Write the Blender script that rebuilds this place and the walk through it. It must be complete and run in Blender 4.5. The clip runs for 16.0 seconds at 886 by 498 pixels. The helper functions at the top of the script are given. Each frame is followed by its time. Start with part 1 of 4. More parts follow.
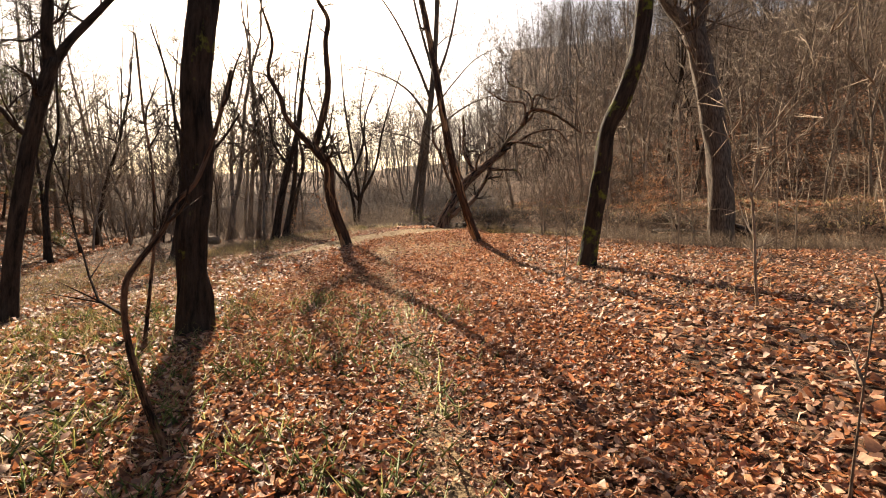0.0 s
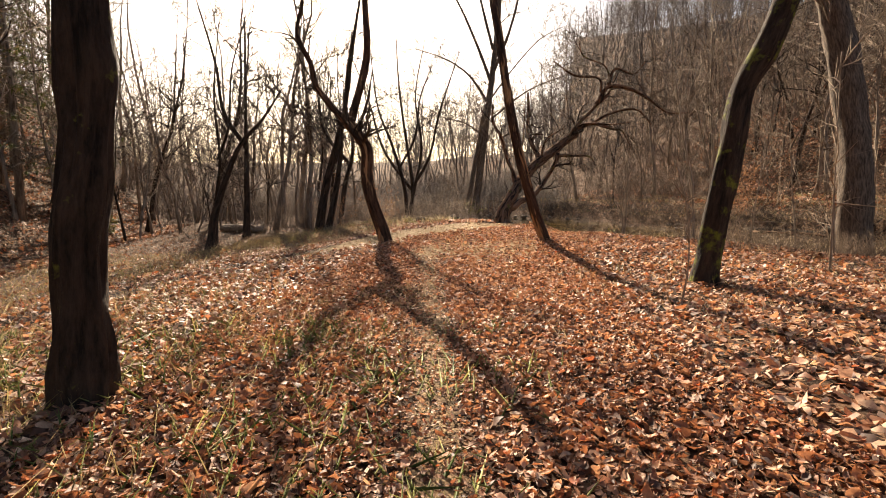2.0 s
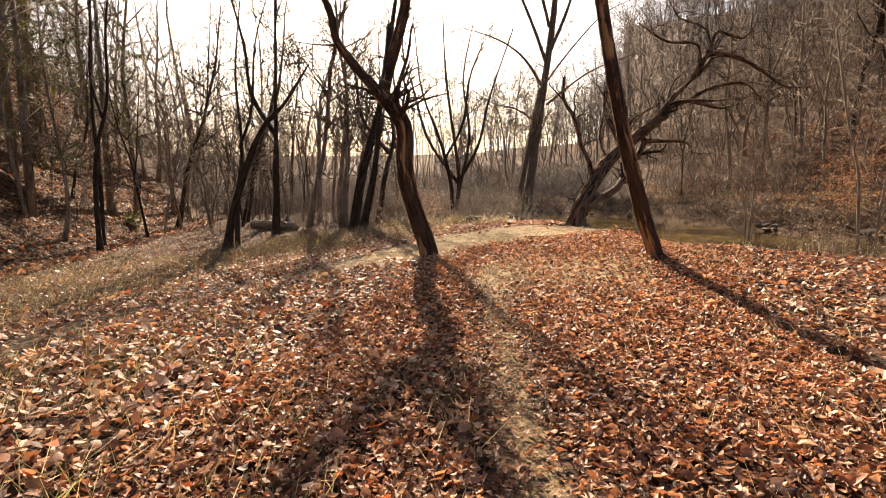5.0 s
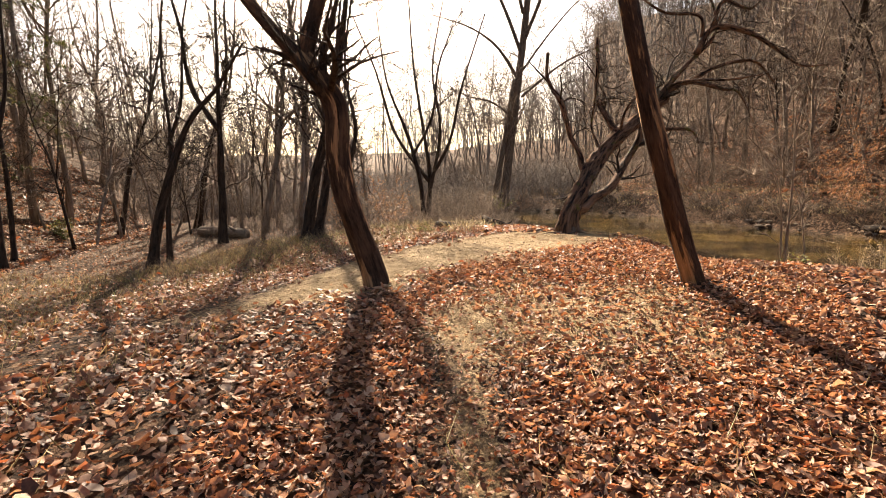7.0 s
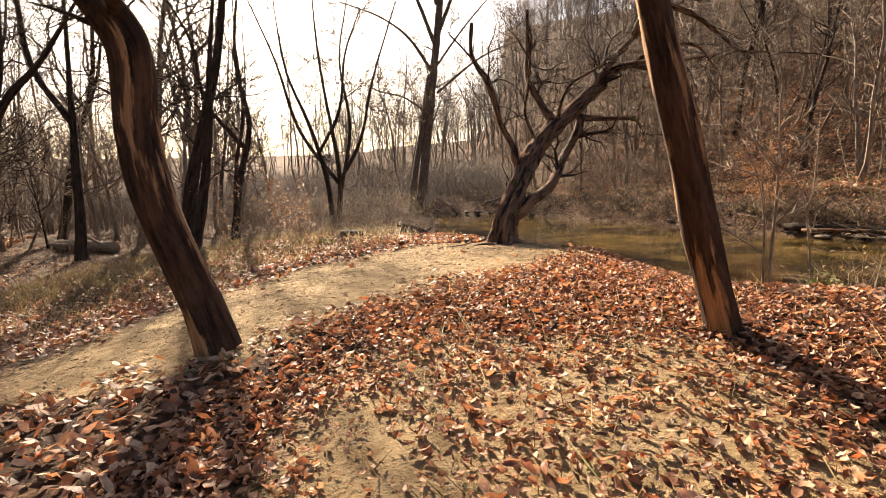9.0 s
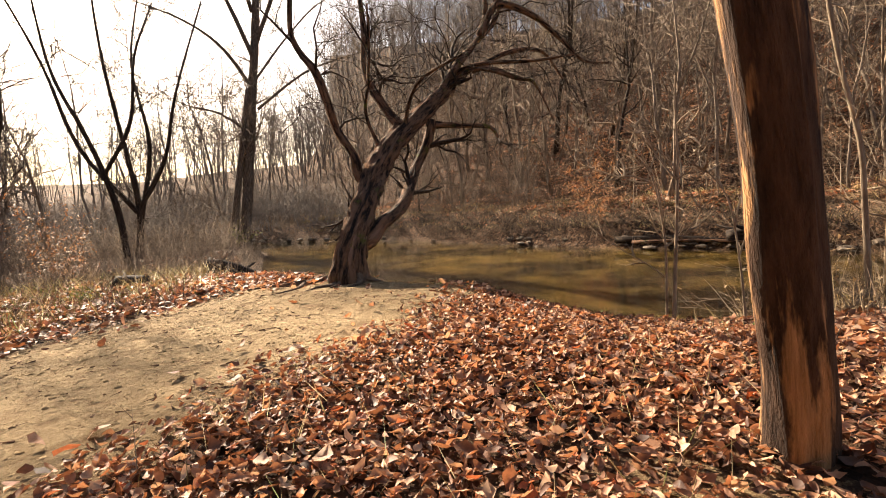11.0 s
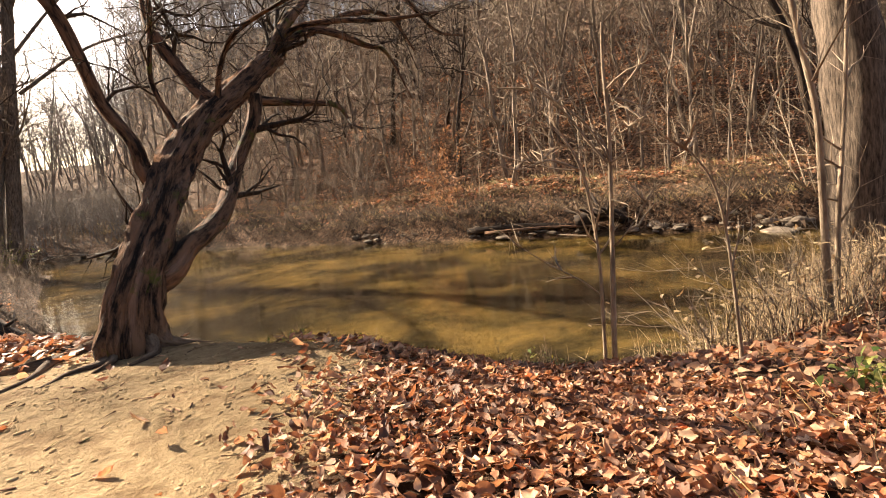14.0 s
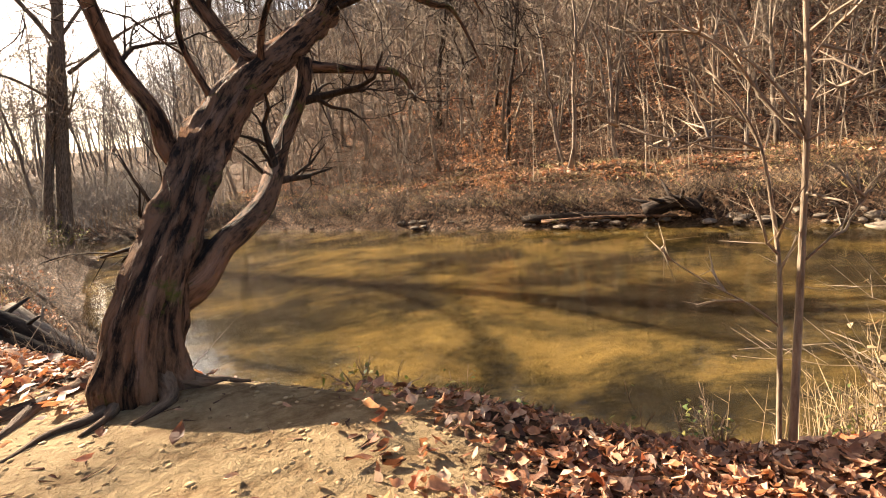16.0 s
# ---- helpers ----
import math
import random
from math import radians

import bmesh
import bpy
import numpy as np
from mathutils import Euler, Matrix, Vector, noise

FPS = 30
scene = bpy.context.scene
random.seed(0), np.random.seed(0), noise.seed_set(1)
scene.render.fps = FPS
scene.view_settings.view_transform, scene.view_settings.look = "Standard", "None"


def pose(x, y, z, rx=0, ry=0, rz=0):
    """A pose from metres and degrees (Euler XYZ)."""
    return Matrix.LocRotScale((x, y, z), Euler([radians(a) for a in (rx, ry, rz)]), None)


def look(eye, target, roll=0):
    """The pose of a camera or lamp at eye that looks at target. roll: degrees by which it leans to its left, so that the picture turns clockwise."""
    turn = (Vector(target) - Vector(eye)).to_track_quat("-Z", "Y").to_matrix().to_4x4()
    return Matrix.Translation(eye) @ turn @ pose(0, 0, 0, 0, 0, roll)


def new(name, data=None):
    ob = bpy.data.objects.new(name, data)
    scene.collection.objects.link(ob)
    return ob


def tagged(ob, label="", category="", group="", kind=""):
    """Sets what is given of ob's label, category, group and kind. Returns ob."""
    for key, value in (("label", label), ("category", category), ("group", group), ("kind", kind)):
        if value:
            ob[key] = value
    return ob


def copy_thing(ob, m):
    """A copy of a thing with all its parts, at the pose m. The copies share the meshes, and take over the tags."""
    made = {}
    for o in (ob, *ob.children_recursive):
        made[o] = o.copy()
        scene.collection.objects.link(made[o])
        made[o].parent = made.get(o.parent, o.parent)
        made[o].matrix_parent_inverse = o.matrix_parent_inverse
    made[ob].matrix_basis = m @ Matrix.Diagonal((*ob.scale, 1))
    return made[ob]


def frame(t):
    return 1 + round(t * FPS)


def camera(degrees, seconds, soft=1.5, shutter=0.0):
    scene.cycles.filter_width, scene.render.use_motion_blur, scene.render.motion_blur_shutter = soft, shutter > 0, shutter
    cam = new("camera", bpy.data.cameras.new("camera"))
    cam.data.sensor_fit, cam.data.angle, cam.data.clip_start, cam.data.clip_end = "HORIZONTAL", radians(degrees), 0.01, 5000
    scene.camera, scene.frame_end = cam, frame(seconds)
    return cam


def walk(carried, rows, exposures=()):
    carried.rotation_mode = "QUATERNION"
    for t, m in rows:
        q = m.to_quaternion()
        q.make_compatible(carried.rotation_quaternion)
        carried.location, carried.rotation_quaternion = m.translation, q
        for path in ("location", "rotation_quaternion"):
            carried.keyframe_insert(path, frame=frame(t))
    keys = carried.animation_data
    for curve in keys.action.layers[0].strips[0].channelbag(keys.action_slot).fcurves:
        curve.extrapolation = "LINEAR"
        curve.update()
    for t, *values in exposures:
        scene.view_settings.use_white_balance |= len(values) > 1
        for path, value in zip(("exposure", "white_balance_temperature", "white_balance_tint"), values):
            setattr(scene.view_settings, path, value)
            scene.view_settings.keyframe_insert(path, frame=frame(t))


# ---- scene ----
# ---- camera and walk: seconds, x, y, z, yaw, pitch, roll ----
cam = camera(79.0, 16.0, soft=1.0)
ROWS = [
    (0.0, -0.000, -0.000, 1.544, 0.00, -5.04, 1.58),
    (0.5, -0.057, 0.862, 1.552, 1.90, -5.22, 1.95),
    (1.0, -0.042, 1.592, 1.547, 3.24, -5.45, 1.71),
    (1.5, -0.023, 2.268, 1.504, 4.85, -5.76, 1.47),
    (2.0, -0.053, 2.921, 1.489, 6.13, -5.82, 0.83),
    (2.5, -0.105, 3.546, 1.477, 7.26, -6.05, 0.42),
    (3.0, -0.258, 4.147, 1.492, 8.94, -6.44, 0.34),
    (3.5, -0.354, 4.763, 1.510, 10.21, -6.42, 0.43),
    (4.0, -0.540, 5.312, 1.522, 10.81, -6.52, 0.56),
    (6.5, -1.044, 8.701, 1.603, 9.53, -6.54, 1.31),
    (7.0, -1.058, 9.387, 1.608, 8.08, -6.81, 1.54),
    (7.5, -1.108, 10.074, 1.586, 6.52, -7.03, 2.01),
    (8.0, -1.176, 10.709, 1.610, 5.00, -7.20, 2.24),
    (10.5, -1.155, 14.001, 1.443, -13.47, -5.46, 2.79),
    (11.0, -0.981, 14.503, 1.473, -18.23, -5.14, 3.72),
    (11.5, -0.887, 14.951, 1.467, -23.86, -5.55, 4.37),
    (12.0, -0.746, 15.323, 1.456, -27.04, -5.68, 5.18),
    (12.5, -0.658, 15.684, 1.457, -29.37, -6.04, 5.74),
    (13.0, -0.563, 16.038, 1.490, -31.58, -6.42, 6.02),
    (13.5, -0.413, 16.352, 1.526, -33.61, -6.85, 6.21),
    (14.0, -0.340, 16.717, 1.569, -35.74, -7.42, 6.19),
    (14.5, -0.208, 17.047, 1.589, -35.91, -7.65, 6.22),
    (15.0, -0.093, 17.379, 1.599, -35.46, -8.01, 6.41),
    (15.5, -0.045, 17.748, 1.613, -33.53, -8.38, 6.24),
    (16.0, 0.011, 18.079, 1.610, -31.47, -8.66, 5.71),
]
LIGHT = [(0.0, 1.65, 7000, 14), (4.0, 1.8, 7000, 14), (8.0, 2.0, 7000, 14), (10.5, 1.9, 7000, 14), (14.0, 2.15, 6950, 13), (16.0, 2.45, 6900, 13)]
walk(cam, [(t, pose(x, y, z, 90 + pitch, roll, yaw)) for t, x, y, z, yaw, pitch, roll in ROWS], LIGHT)

# ---- world, sun, exposure ----
SUN_AZ, SUN_EL = -19.0, 28.5
world = bpy.data.worlds.new("sky")
scene.world = world
world.use_nodes = True
wn = world.node_tree.nodes
sky = wn.new("ShaderNodeTexSky")
sky.sky_type, sky.sun_disc = "NISHITA", False
sky.sun_elevation, sky.sun_rotation = radians(SUN_EL), radians(SUN_AZ)
sky.dust_density, sky.air_density = 3.0, 1.0
world.node_tree.links.new(sky.outputs[0], wn["Background"].inputs[0])
wn["Background"].inputs[1].default_value = 0.052
sun_dir = Vector((math.sin(radians(SUN_AZ)) * math.cos(radians(SUN_EL)), math.cos(radians(SUN_AZ)) * math.cos(radians(SUN_EL)), math.sin(radians(SUN_EL))))
sun_data = bpy.data.lights.new("sun", "SUN")
sun_data.energy, sun_data.angle, sun_data.color = 5.0, radians(0.6), (1.0, 0.88, 0.70)
sun = new("sun", sun_data)
sun.matrix_world = look(sun_dir * 100, (0, 0, 0))


# ---- materials ----
def material(name, rough=0.85, spec=0.3):
    m = bpy.data.materials.new(name)
    m.use_nodes = True
    b = m.node_tree.nodes["Principled BSDF"]
    b.inputs["Roughness"].default_value = rough
    b.inputs["Specular IOR Level"].default_value = spec
    return m, m.node_tree.nodes, m.node_tree.links, b


def ramp(nodes, stops):
    r = nodes.new("ShaderNodeValToRGB")
    e = r.color_ramp.elements
    while len(e) < len(stops):
        e.new(0.5)
    for el, (p, c) in zip(e, stops):
        el.position, el.color = p, (*c, 1)
    return r


def noise_node(nodes, links, vec, scale, detail=4, rough=0.6):
    n = nodes.new("ShaderNodeTexNoise")
    n.inputs["Scale"].default_value, n.inputs["Detail"].default_value, n.inputs["Roughness"].default_value = scale, detail, rough
    links.new(vec, n.inputs["Vector"])
    return n


def mix(nodes, links, fac, a, b, blend="MIX"):
    n = nodes.new("ShaderNodeMix")
    n.data_type, n.blend_type = "RGBA", blend
    for sock, v in ((n.inputs[0], fac), (n.inputs[6], a), (n.inputs[7], b)):
        if isinstance(v, (float, int)):
            sock.default_value = v
        elif isinstance(v, tuple):
            sock.default_value = (*v, 1)
        else:
            links.new(v, sock)
    return n.outputs[2]


def bump(nodes, links, b, height, strength, dist):
    n = nodes.new("ShaderNodeBump")
    n.inputs["Strength"].default_value, n.inputs["Distance"].default_value = strength, dist
    links.new(height, n.inputs["Height"])
    links.new(n.outputs[0], b.inputs["Normal"])


def bark_material(name, dark, light, stretch=0.18, scale=14.0, moss=None, moss_low=0.56, peel=None, peel_low=0.5, relief=0.03, far=False, sharp=False):
    """Furrowed bark, grain along the height; peel: bare wood in long patches; moss: green on patches."""
    m, nodes, links, b = material(name, 0.9, 0.2)
    geo = nodes.new("ShaderNodeNewGeometry")
    where = nodes.new("ShaderNodeAttribute")
    where.attribute_name = "stem"
    vec = geo.outputs["Position"] if far else where.outputs["Vector"]
    mp = nodes.new("ShaderNodeMapping")
    mp.inputs["Scale"].default_value = (1, 1, stretch)
    links.new(vec, mp.inputs["Vector"])
    n1 = noise_node(nodes, links, mp.outputs[0], scale, 6, 0.7)
    n2 = noise_node(nodes, links, geo.outputs["Position"], 1.7, 4, 0.6)
    r1 = ramp(nodes, [(0.41, dark), (0.57, light)] if sharp else [(0.36, dark), (0.62, light)])
    links.new(n1.outputs[0], r1.inputs[0])
    col = mix(nodes, links, n2.outputs[0], r1.outputs[0], (0.62, 0.58, 0.55), "MULTIPLY")
    if peel:
        mp2 = nodes.new("ShaderNodeMapping")
        mp2.inputs["Scale"].default_value = (2.8, 2.8, 0.4) if sharp else (1.6, 1.6, 0.22)
        links.new(vec, mp2.inputs["Vector"])
        n3 = noise_node(nodes, links, mp2.outputs[0], 4.0, 6, 0.62)
        mp3 = nodes.new("ShaderNodeMapping")
        mp3.inputs["Scale"].default_value = (1, 1, 0.05)
        links.new(vec, mp3.inputs["Vector"])
        n5 = noise_node(nodes, links, mp3.outputs[0], 38.0, 5, 0.7)
        gr5 = ramp(nodes, [(0.35, tuple(c * 0.4 for c in peel)), (0.65, peel)])
        links.new(n5.outputs[0], gr5.inputs[0])
        r3 = ramp(nodes, [(peel_low, (0, 0, 0)), (peel_low + 0.05, (1, 1, 1))])
        links.new(n3.outputs[0], r3.inputs[0])
        col = mix(nodes, links, r3.outputs[0], col, gr5.outputs[0])
    if moss:
        n4 = noise_node(nodes, links, geo.outputs["Position"], 3.1, 5, 0.7)
        r4 = ramp(nodes, [(moss_low, (0, 0, 0)), (moss_low + 0.1, (1, 1, 1))])
        links.new(n4.outputs[0], r4.inputs[0])
        col = mix(nodes, links, r4.outputs[0], col, moss)
    links.new(col, b.inputs["Base Color"])
    bump(nodes, links, b, n1.outputs[0], 1.0, relief)
    return m


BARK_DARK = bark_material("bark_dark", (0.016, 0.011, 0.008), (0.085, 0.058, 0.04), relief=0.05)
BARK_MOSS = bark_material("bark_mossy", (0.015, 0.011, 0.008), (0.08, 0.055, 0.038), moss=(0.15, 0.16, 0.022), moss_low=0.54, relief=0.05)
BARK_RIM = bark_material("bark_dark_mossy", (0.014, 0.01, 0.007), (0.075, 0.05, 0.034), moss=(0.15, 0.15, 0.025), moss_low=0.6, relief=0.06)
BARK_PEEL = bark_material("bark_peeling", (0.022, 0.013, 0.009), (0.13, 0.075, 0.046), peel=(0.50, 0.29, 0.15), peel_low=0.53, relief=0.05)
BARK_BARE = bark_material("bark_stripped", (0.022, 0.012, 0.008), (0.12, 0.066, 0.04), peel=(0.52, 0.28, 0.13), peel_low=0.51, relief=0.06)
BARK_SYC = bark_material("bark_old", (0.022, 0.014, 0.01), (0.31, 0.17, 0.1), scale=17.0, stretch=0.16, sharp=True, moss=(0.12, 0.12, 0.025), moss_low=0.58, peel=(0.34, 0.2, 0.135), peel_low=0.57, relief=0.14)
ROOT_BARK = bark_material("root_bark", (0.05, 0.03, 0.02), (0.3, 0.2, 0.13), scale=16.0, relief=0.04)
BARK_GREY = bark_material("bark_grey", (0.05, 0.038, 0.03), (0.24, 0.185, 0.14), scale=24.0, relief=0.03)
BARK_FAR = bark_material("bark_far", (0.11, 0.085, 0.065), (0.42, 0.335, 0.255), scale=6.0, far=True)
# greyed bark colour: distance haze painted into the woods up the valley
BARK_HAZE = bark_material("bark_hazed", (0.09, 0.076, 0.068), (0.25, 0.215, 0.19), scale=6.0, far=True)
BARK_PALE = bark_material("bark_pale", (0.24, 0.175, 0.12), (0.48, 0.38, 0.28), scale=18.0)
BARK_LOG = bark_material("bark_log", (0.015, 0.011, 0.009), (0.08, 0.056, 0.04))


def leaf_material(name, stops, through_light=0.33, per_object=False):
    m, nodes, links, b = material(name, 0.6, 0.35)
    geo = nodes.new("ShaderNodeNewGeometry")
    r = ramp(nodes, stops)
    info = nodes.new("ShaderNodeObjectInfo")
    links.new(info.outputs["Random"] if per_object else geo.outputs["Random Per Island"], r.inputs[0])
    n = noise_node(nodes, links, geo.outputs["Position"], 45.0, 3, 0.6)
    col = mix(nodes, links, 0.6, r.outputs[0], n.outputs[0], "OVERLAY")
    links.new(col, b.inputs["Base Color"])
    glow = nodes.new("ShaderNodeBsdfTranslucent")
    links.new(mix(nodes, links, 0.6, col, (1.0, 0.66, 0.38), "MULTIPLY"), glow.inputs[0])
    both = nodes.new("ShaderNodeMixShader")
    both.inputs[0].default_value = through_light
    links.new(b.outputs[0], both.inputs[1])
    links.new(glow.outputs[0], both.inputs[2])
    links.new(both.outputs[0], nodes["Material Output"].inputs[0])
    return m


LEAF = leaf_material("dead_leaf", [(0.0, (0.07, 0.032, 0.02)), (0.25, (0.22, 0.10, 0.055)), (0.5, (0.38, 0.17, 0.085)), (0.72, (0.54, 0.31, 0.18)), (0.9, (0.68, 0.47, 0.31)), (1.0, (0.50, 0.13, 0.045))])
LEAF_ONE = leaf_material("single_leaf", [(0.0, (0.07, 0.032, 0.02)), (0.25, (0.22, 0.10, 0.055)), (0.5, (0.38, 0.17, 0.085)), (0.72, (0.54, 0.31, 0.18)), (0.9, (0.68, 0.47, 0.31)), (1.0, (0.50, 0.13, 0.045))], per_object=True)
GRASS = leaf_material("dry_grass", [(0.0, (0.16, 0.12, 0.05)), (0.5, (0.42, 0.30, 0.12)), (0.85, (0.52, 0.40, 0.2)), (1.0, (0.15, 0.2, 0.04))])
REED = leaf_material("dry_reed", [(0.0, (0.25, 0.17, 0.09)), (0.6, (0.5, 0.37, 0.21)), (1.0, (0.64, 0.5, 0.32))])
GREEN = leaf_material("green_weed", [(0.0, (0.05, 0.09, 0.015)), (0.6, (0.2, 0.21, 0.05)), (1.0, (0.38, 0.34, 0.09))])
RUSSET = leaf_material("russet_leaf", [(0.0, (0.28, 0.12, 0.05)), (0.6, (0.45, 0.22, 0.1)), (1.0, (0.55, 0.36, 0.18))])
TWIG = bark_material("twig", (0.09, 0.068, 0.05), (0.33, 0.25, 0.185), far=True)
BRUSH = bark_material("brush_stem", (0.08, 0.055, 0.038), (0.30, 0.21, 0.14), far=True)
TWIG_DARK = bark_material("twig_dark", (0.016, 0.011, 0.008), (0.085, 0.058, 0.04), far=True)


def ground_material():
    """Leaf mould, sand and grass by the masks stored on the sheet, broken up by noise."""
    m, nodes, links, b = material("ground", 0.95, 0.15)
    geo = nodes.new("ShaderNodeNewGeometry")
    pos = geo.outputs["Position"]
    big = noise_node(nodes, links, pos, 0.6, 5, 0.6)
    fine = noise_node(nodes, links, pos, 16.0, 6, 0.75)
    cell = nodes.new("ShaderNodeTexVoronoi")
    cell.inputs["Scale"].default_value = 13.0
    links.new(pos, cell.inputs["Vector"])
    lc = ramp(nodes, [(0.0, (0.03, 0.018, 0.011)), (0.4, (0.09, 0.05, 0.028)), (0.75, (0.18, 0.1, 0.056)), (1.0, (0.33, 0.2, 0.12))])
    sep = nodes.new("ShaderNodeSeparateColor")
    links.new(cell.outputs["Color"], sep.inputs[0])
    links.new(sep.outputs[0], lc.inputs[0])
    litter = mix(nodes, links, fine.outputs[0], lc.outputs[0], (0.75, 0.7, 0.66), "MULTIPLY")
    sr = ramp(nodes, [(0.3, (0.36, 0.25, 0.13)), (0.7, (0.62, 0.46, 0.27))])
    links.new(fine.outputs[0], sr.inputs[0])
    mid = noise_node(nodes, links, pos, 5.0, 5, 0.65)
    dirt = ramp(nodes, [(0.34, (0.5, 0.42, 0.34)), (0.52, (1, 1, 1))])
    links.new(mid.outputs[0], dirt.inputs[0])
    sand = mix(nodes, links, 0.85, mix(nodes, links, big.outputs[0], sr.outputs[0], (0.9, 0.84, 0.75), "MULTIPLY"), dirt.outputs[0], "MULTIPLY")
    gr = ramp(nodes, [(0.3, (0.2, 0.14, 0.06)), (0.7, (0.48, 0.35, 0.17))])
    links.new(fine.outputs[0], gr.inputs[0])
    mud = ramp(nodes, [(0.44, (0.02, 0.013, 0.006)), (0.51, (0.09, 0.06, 0.024)), (0.58, (0.18, 0.115, 0.045)), (0.7, (0.32, 0.205, 0.08))])
    bed = noise_node(nodes, links, pos, 0.42, 8, 0.7)
    bed.inputs["Distortion"].default_value = 0.2
    links.new(bed.outputs[0], mud.inputs[0])
    at = nodes.new("ShaderNodeAttribute")
    at.attribute_name = "cover"
    s3 = nodes.new("ShaderNodeSeparateColor")
    links.new(at.outputs["Color"], s3.inputs[0])

    def edge(mask):
        a = nodes.new("ShaderNodeMath")
        a.operation = "MULTIPLY_ADD"
        links.new(fine.outputs[0], a.inputs[0])
        a.inputs[1].default_value = 0.9
        links.new(mask, a.inputs[2])
        r = ramp(nodes, [(0.78, (0, 0, 0)), (1.08, (1, 1, 1))])
        r.color_ramp.elements[1].position = 1.0
        links.new(a.outputs[0], r.inputs[0])
        return r.outputs[0]
    c = mix(nodes, links, edge(s3.outputs[1]), litter, gr.outputs[0])
    c = mix(nodes, links, edge(s3.outputs[0]), c, sand)
    c = mix(nodes, links, s3.outputs[2], c, mud.outputs[0])
    links.new(c, b.inputs["Base Color"])
    add = nodes.new("ShaderNodeMath")
    add.operation = "ADD"
    links.new(fine.outputs[0], add.inputs[0])
    links.new(mid.outputs[0], add.inputs[1])
    bump(nodes, links, b, add.outputs[0], 1.0, 0.13)
    return m


def water_material():
    m, nodes, links, b = material("water", 0.03, 0.5)
    b.inputs["Transmission Weight"].default_value = 1.0
    b.inputs["IOR"].default_value = 1.33
    b.inputs["Base Color"].default_value = (0.51, 0.49, 0.27, 1)
    geo = nodes.new("ShaderNodeNewGeometry")
    n = noise_node(nodes, links, geo.outputs["Position"], 7.0, 3, 0.5)
    bump(nodes, links, b, n.outputs[0], 0.12, 0.03)
    return m


def stone_material():
    m, nodes, links, b = material("stone", 0.9, 0.3)
    geo = nodes.new("ShaderNodeNewGeometry")
    n = noise_node(nodes, links, geo.outputs["Position"], 7.0, 6, 0.7)
    r = ramp(nodes, [(0.3, (0.09, 0.068, 0.05)), (0.7, (0.32, 0.25, 0.18))])
    links.new(n.outputs[0], r.inputs[0])
    links.new(r.outputs[0], b.inputs["Base Color"])
    bump(nodes, links, b, n.outputs[0], 1.0, 0.04)
    return m


def clod_material():
    m, nodes, links, b = material("sand_clod", 0.95, 0.1)
    geo = nodes.new("ShaderNodeNewGeometry")
    r = ramp(nodes, [(0.0, (0.3, 0.2, 0.1)), (0.7, (0.56, 0.4, 0.22)), (1.0, (0.2, 0.12, 0.06))])
    links.new(geo.outputs["Random Per Island"], r.inputs[0])
    links.new(r.outputs[0], b.inputs["Base Color"])
    return m


CLOD = clod_material()
GROUND, WATER, STONE = ground_material(), water_material(), stone_material()

# ---- the lie of the land ----
# the creek's two shores, and the bare sandy trail with its half width
NEAR_SHORE = np.array([(60, -6), (28, 8), (20, 16), (16, 19.5), (12, 21.3), (9, 20.8), (6, 20.1), (4.7, 20.2), (3.5, 20.8), (2.5, 21.7), (1.6, 22.8), (0.8, 24), (-0.2, 27), (-1, 33), (-1.4, 42), (-1.0, 50), (-5, 57), (-14, 61), (-40, 70), (-120, 88)], float)
FAR_SHORE = np.array([(64, 4), (30, 15), (22, 19.5), (18, 23.8), (16.6, 27), (15, 31), (13.3, 34), (10.6, 41.5), (8, 49), (5, 55), (0, 61), (-10, 66), (-40, 77), (-120, 98)], float)
SAND = np.array([(-6.9, 8.0, 0.15), (-6.7, 12.5, 0.3), (-5.9, 15.3, 0.4), (-3.7, 17.0, 1.3), (-2.3, 19.0, 1.7), (-0.5, 20.4, 1.7), (0.6, 21.3, 0.9)], float)
WATER_Z = -1.1


def smooth(a, b, v):
    t = np.clip((v - a) / (b - a), 0, 1)
    return t * t * (3 - 2 * t)


def along(line, x, y):
    """Distance beyond the line's half width, and which side of it: +1 on the right of its way."""
    best, side = np.full(np.shape(x), 1e9), np.ones(np.shape(x))
    for (ax, ay, aw), (bx, by, bw) in zip(line[:-1], line[1:]):
        vx, vy = bx - ax, by - ay
        t = np.clip(((x - ax) * vx + (y - ay) * vy) / (vx * vx + vy * vy), 0, 1)
        d = np.hypot(x - ax - t * vx, y - ay - t * vy) - (aw + t * (bw - aw))
        cross = vx * (y - ay) - vy * (x - ax)
        near = d < best
        best, side = np.where(near, d, best), np.where(near, np.where(cross < 0, 1, -1), side)
    return best, side


def signed(line, x, y):
    """Distance to a shore line: positive on the right of its way."""
    best, sign = np.full(np.shape(x), 1e9), np.ones(np.shape(x))
    for (ax, ay), (bx, by) in zip(line[:-1], line[1:]):
        vx, vy = bx - ax, by - ay
        t = np.clip(((x - ax) * vx + (y - ay) * vy) / (vx * vx + vy * vy), 0, 1)
        d = np.hypot(x - ax - t * vx, y - ay - t * vy)
        cross = vx * (y - ay) - vy * (x - ax)
        near = d < best - 1e-9
        best, sign = np.where(near, d, best), np.where(near, np.where(cross < 0, 1, -1), sign)
    return best * sign


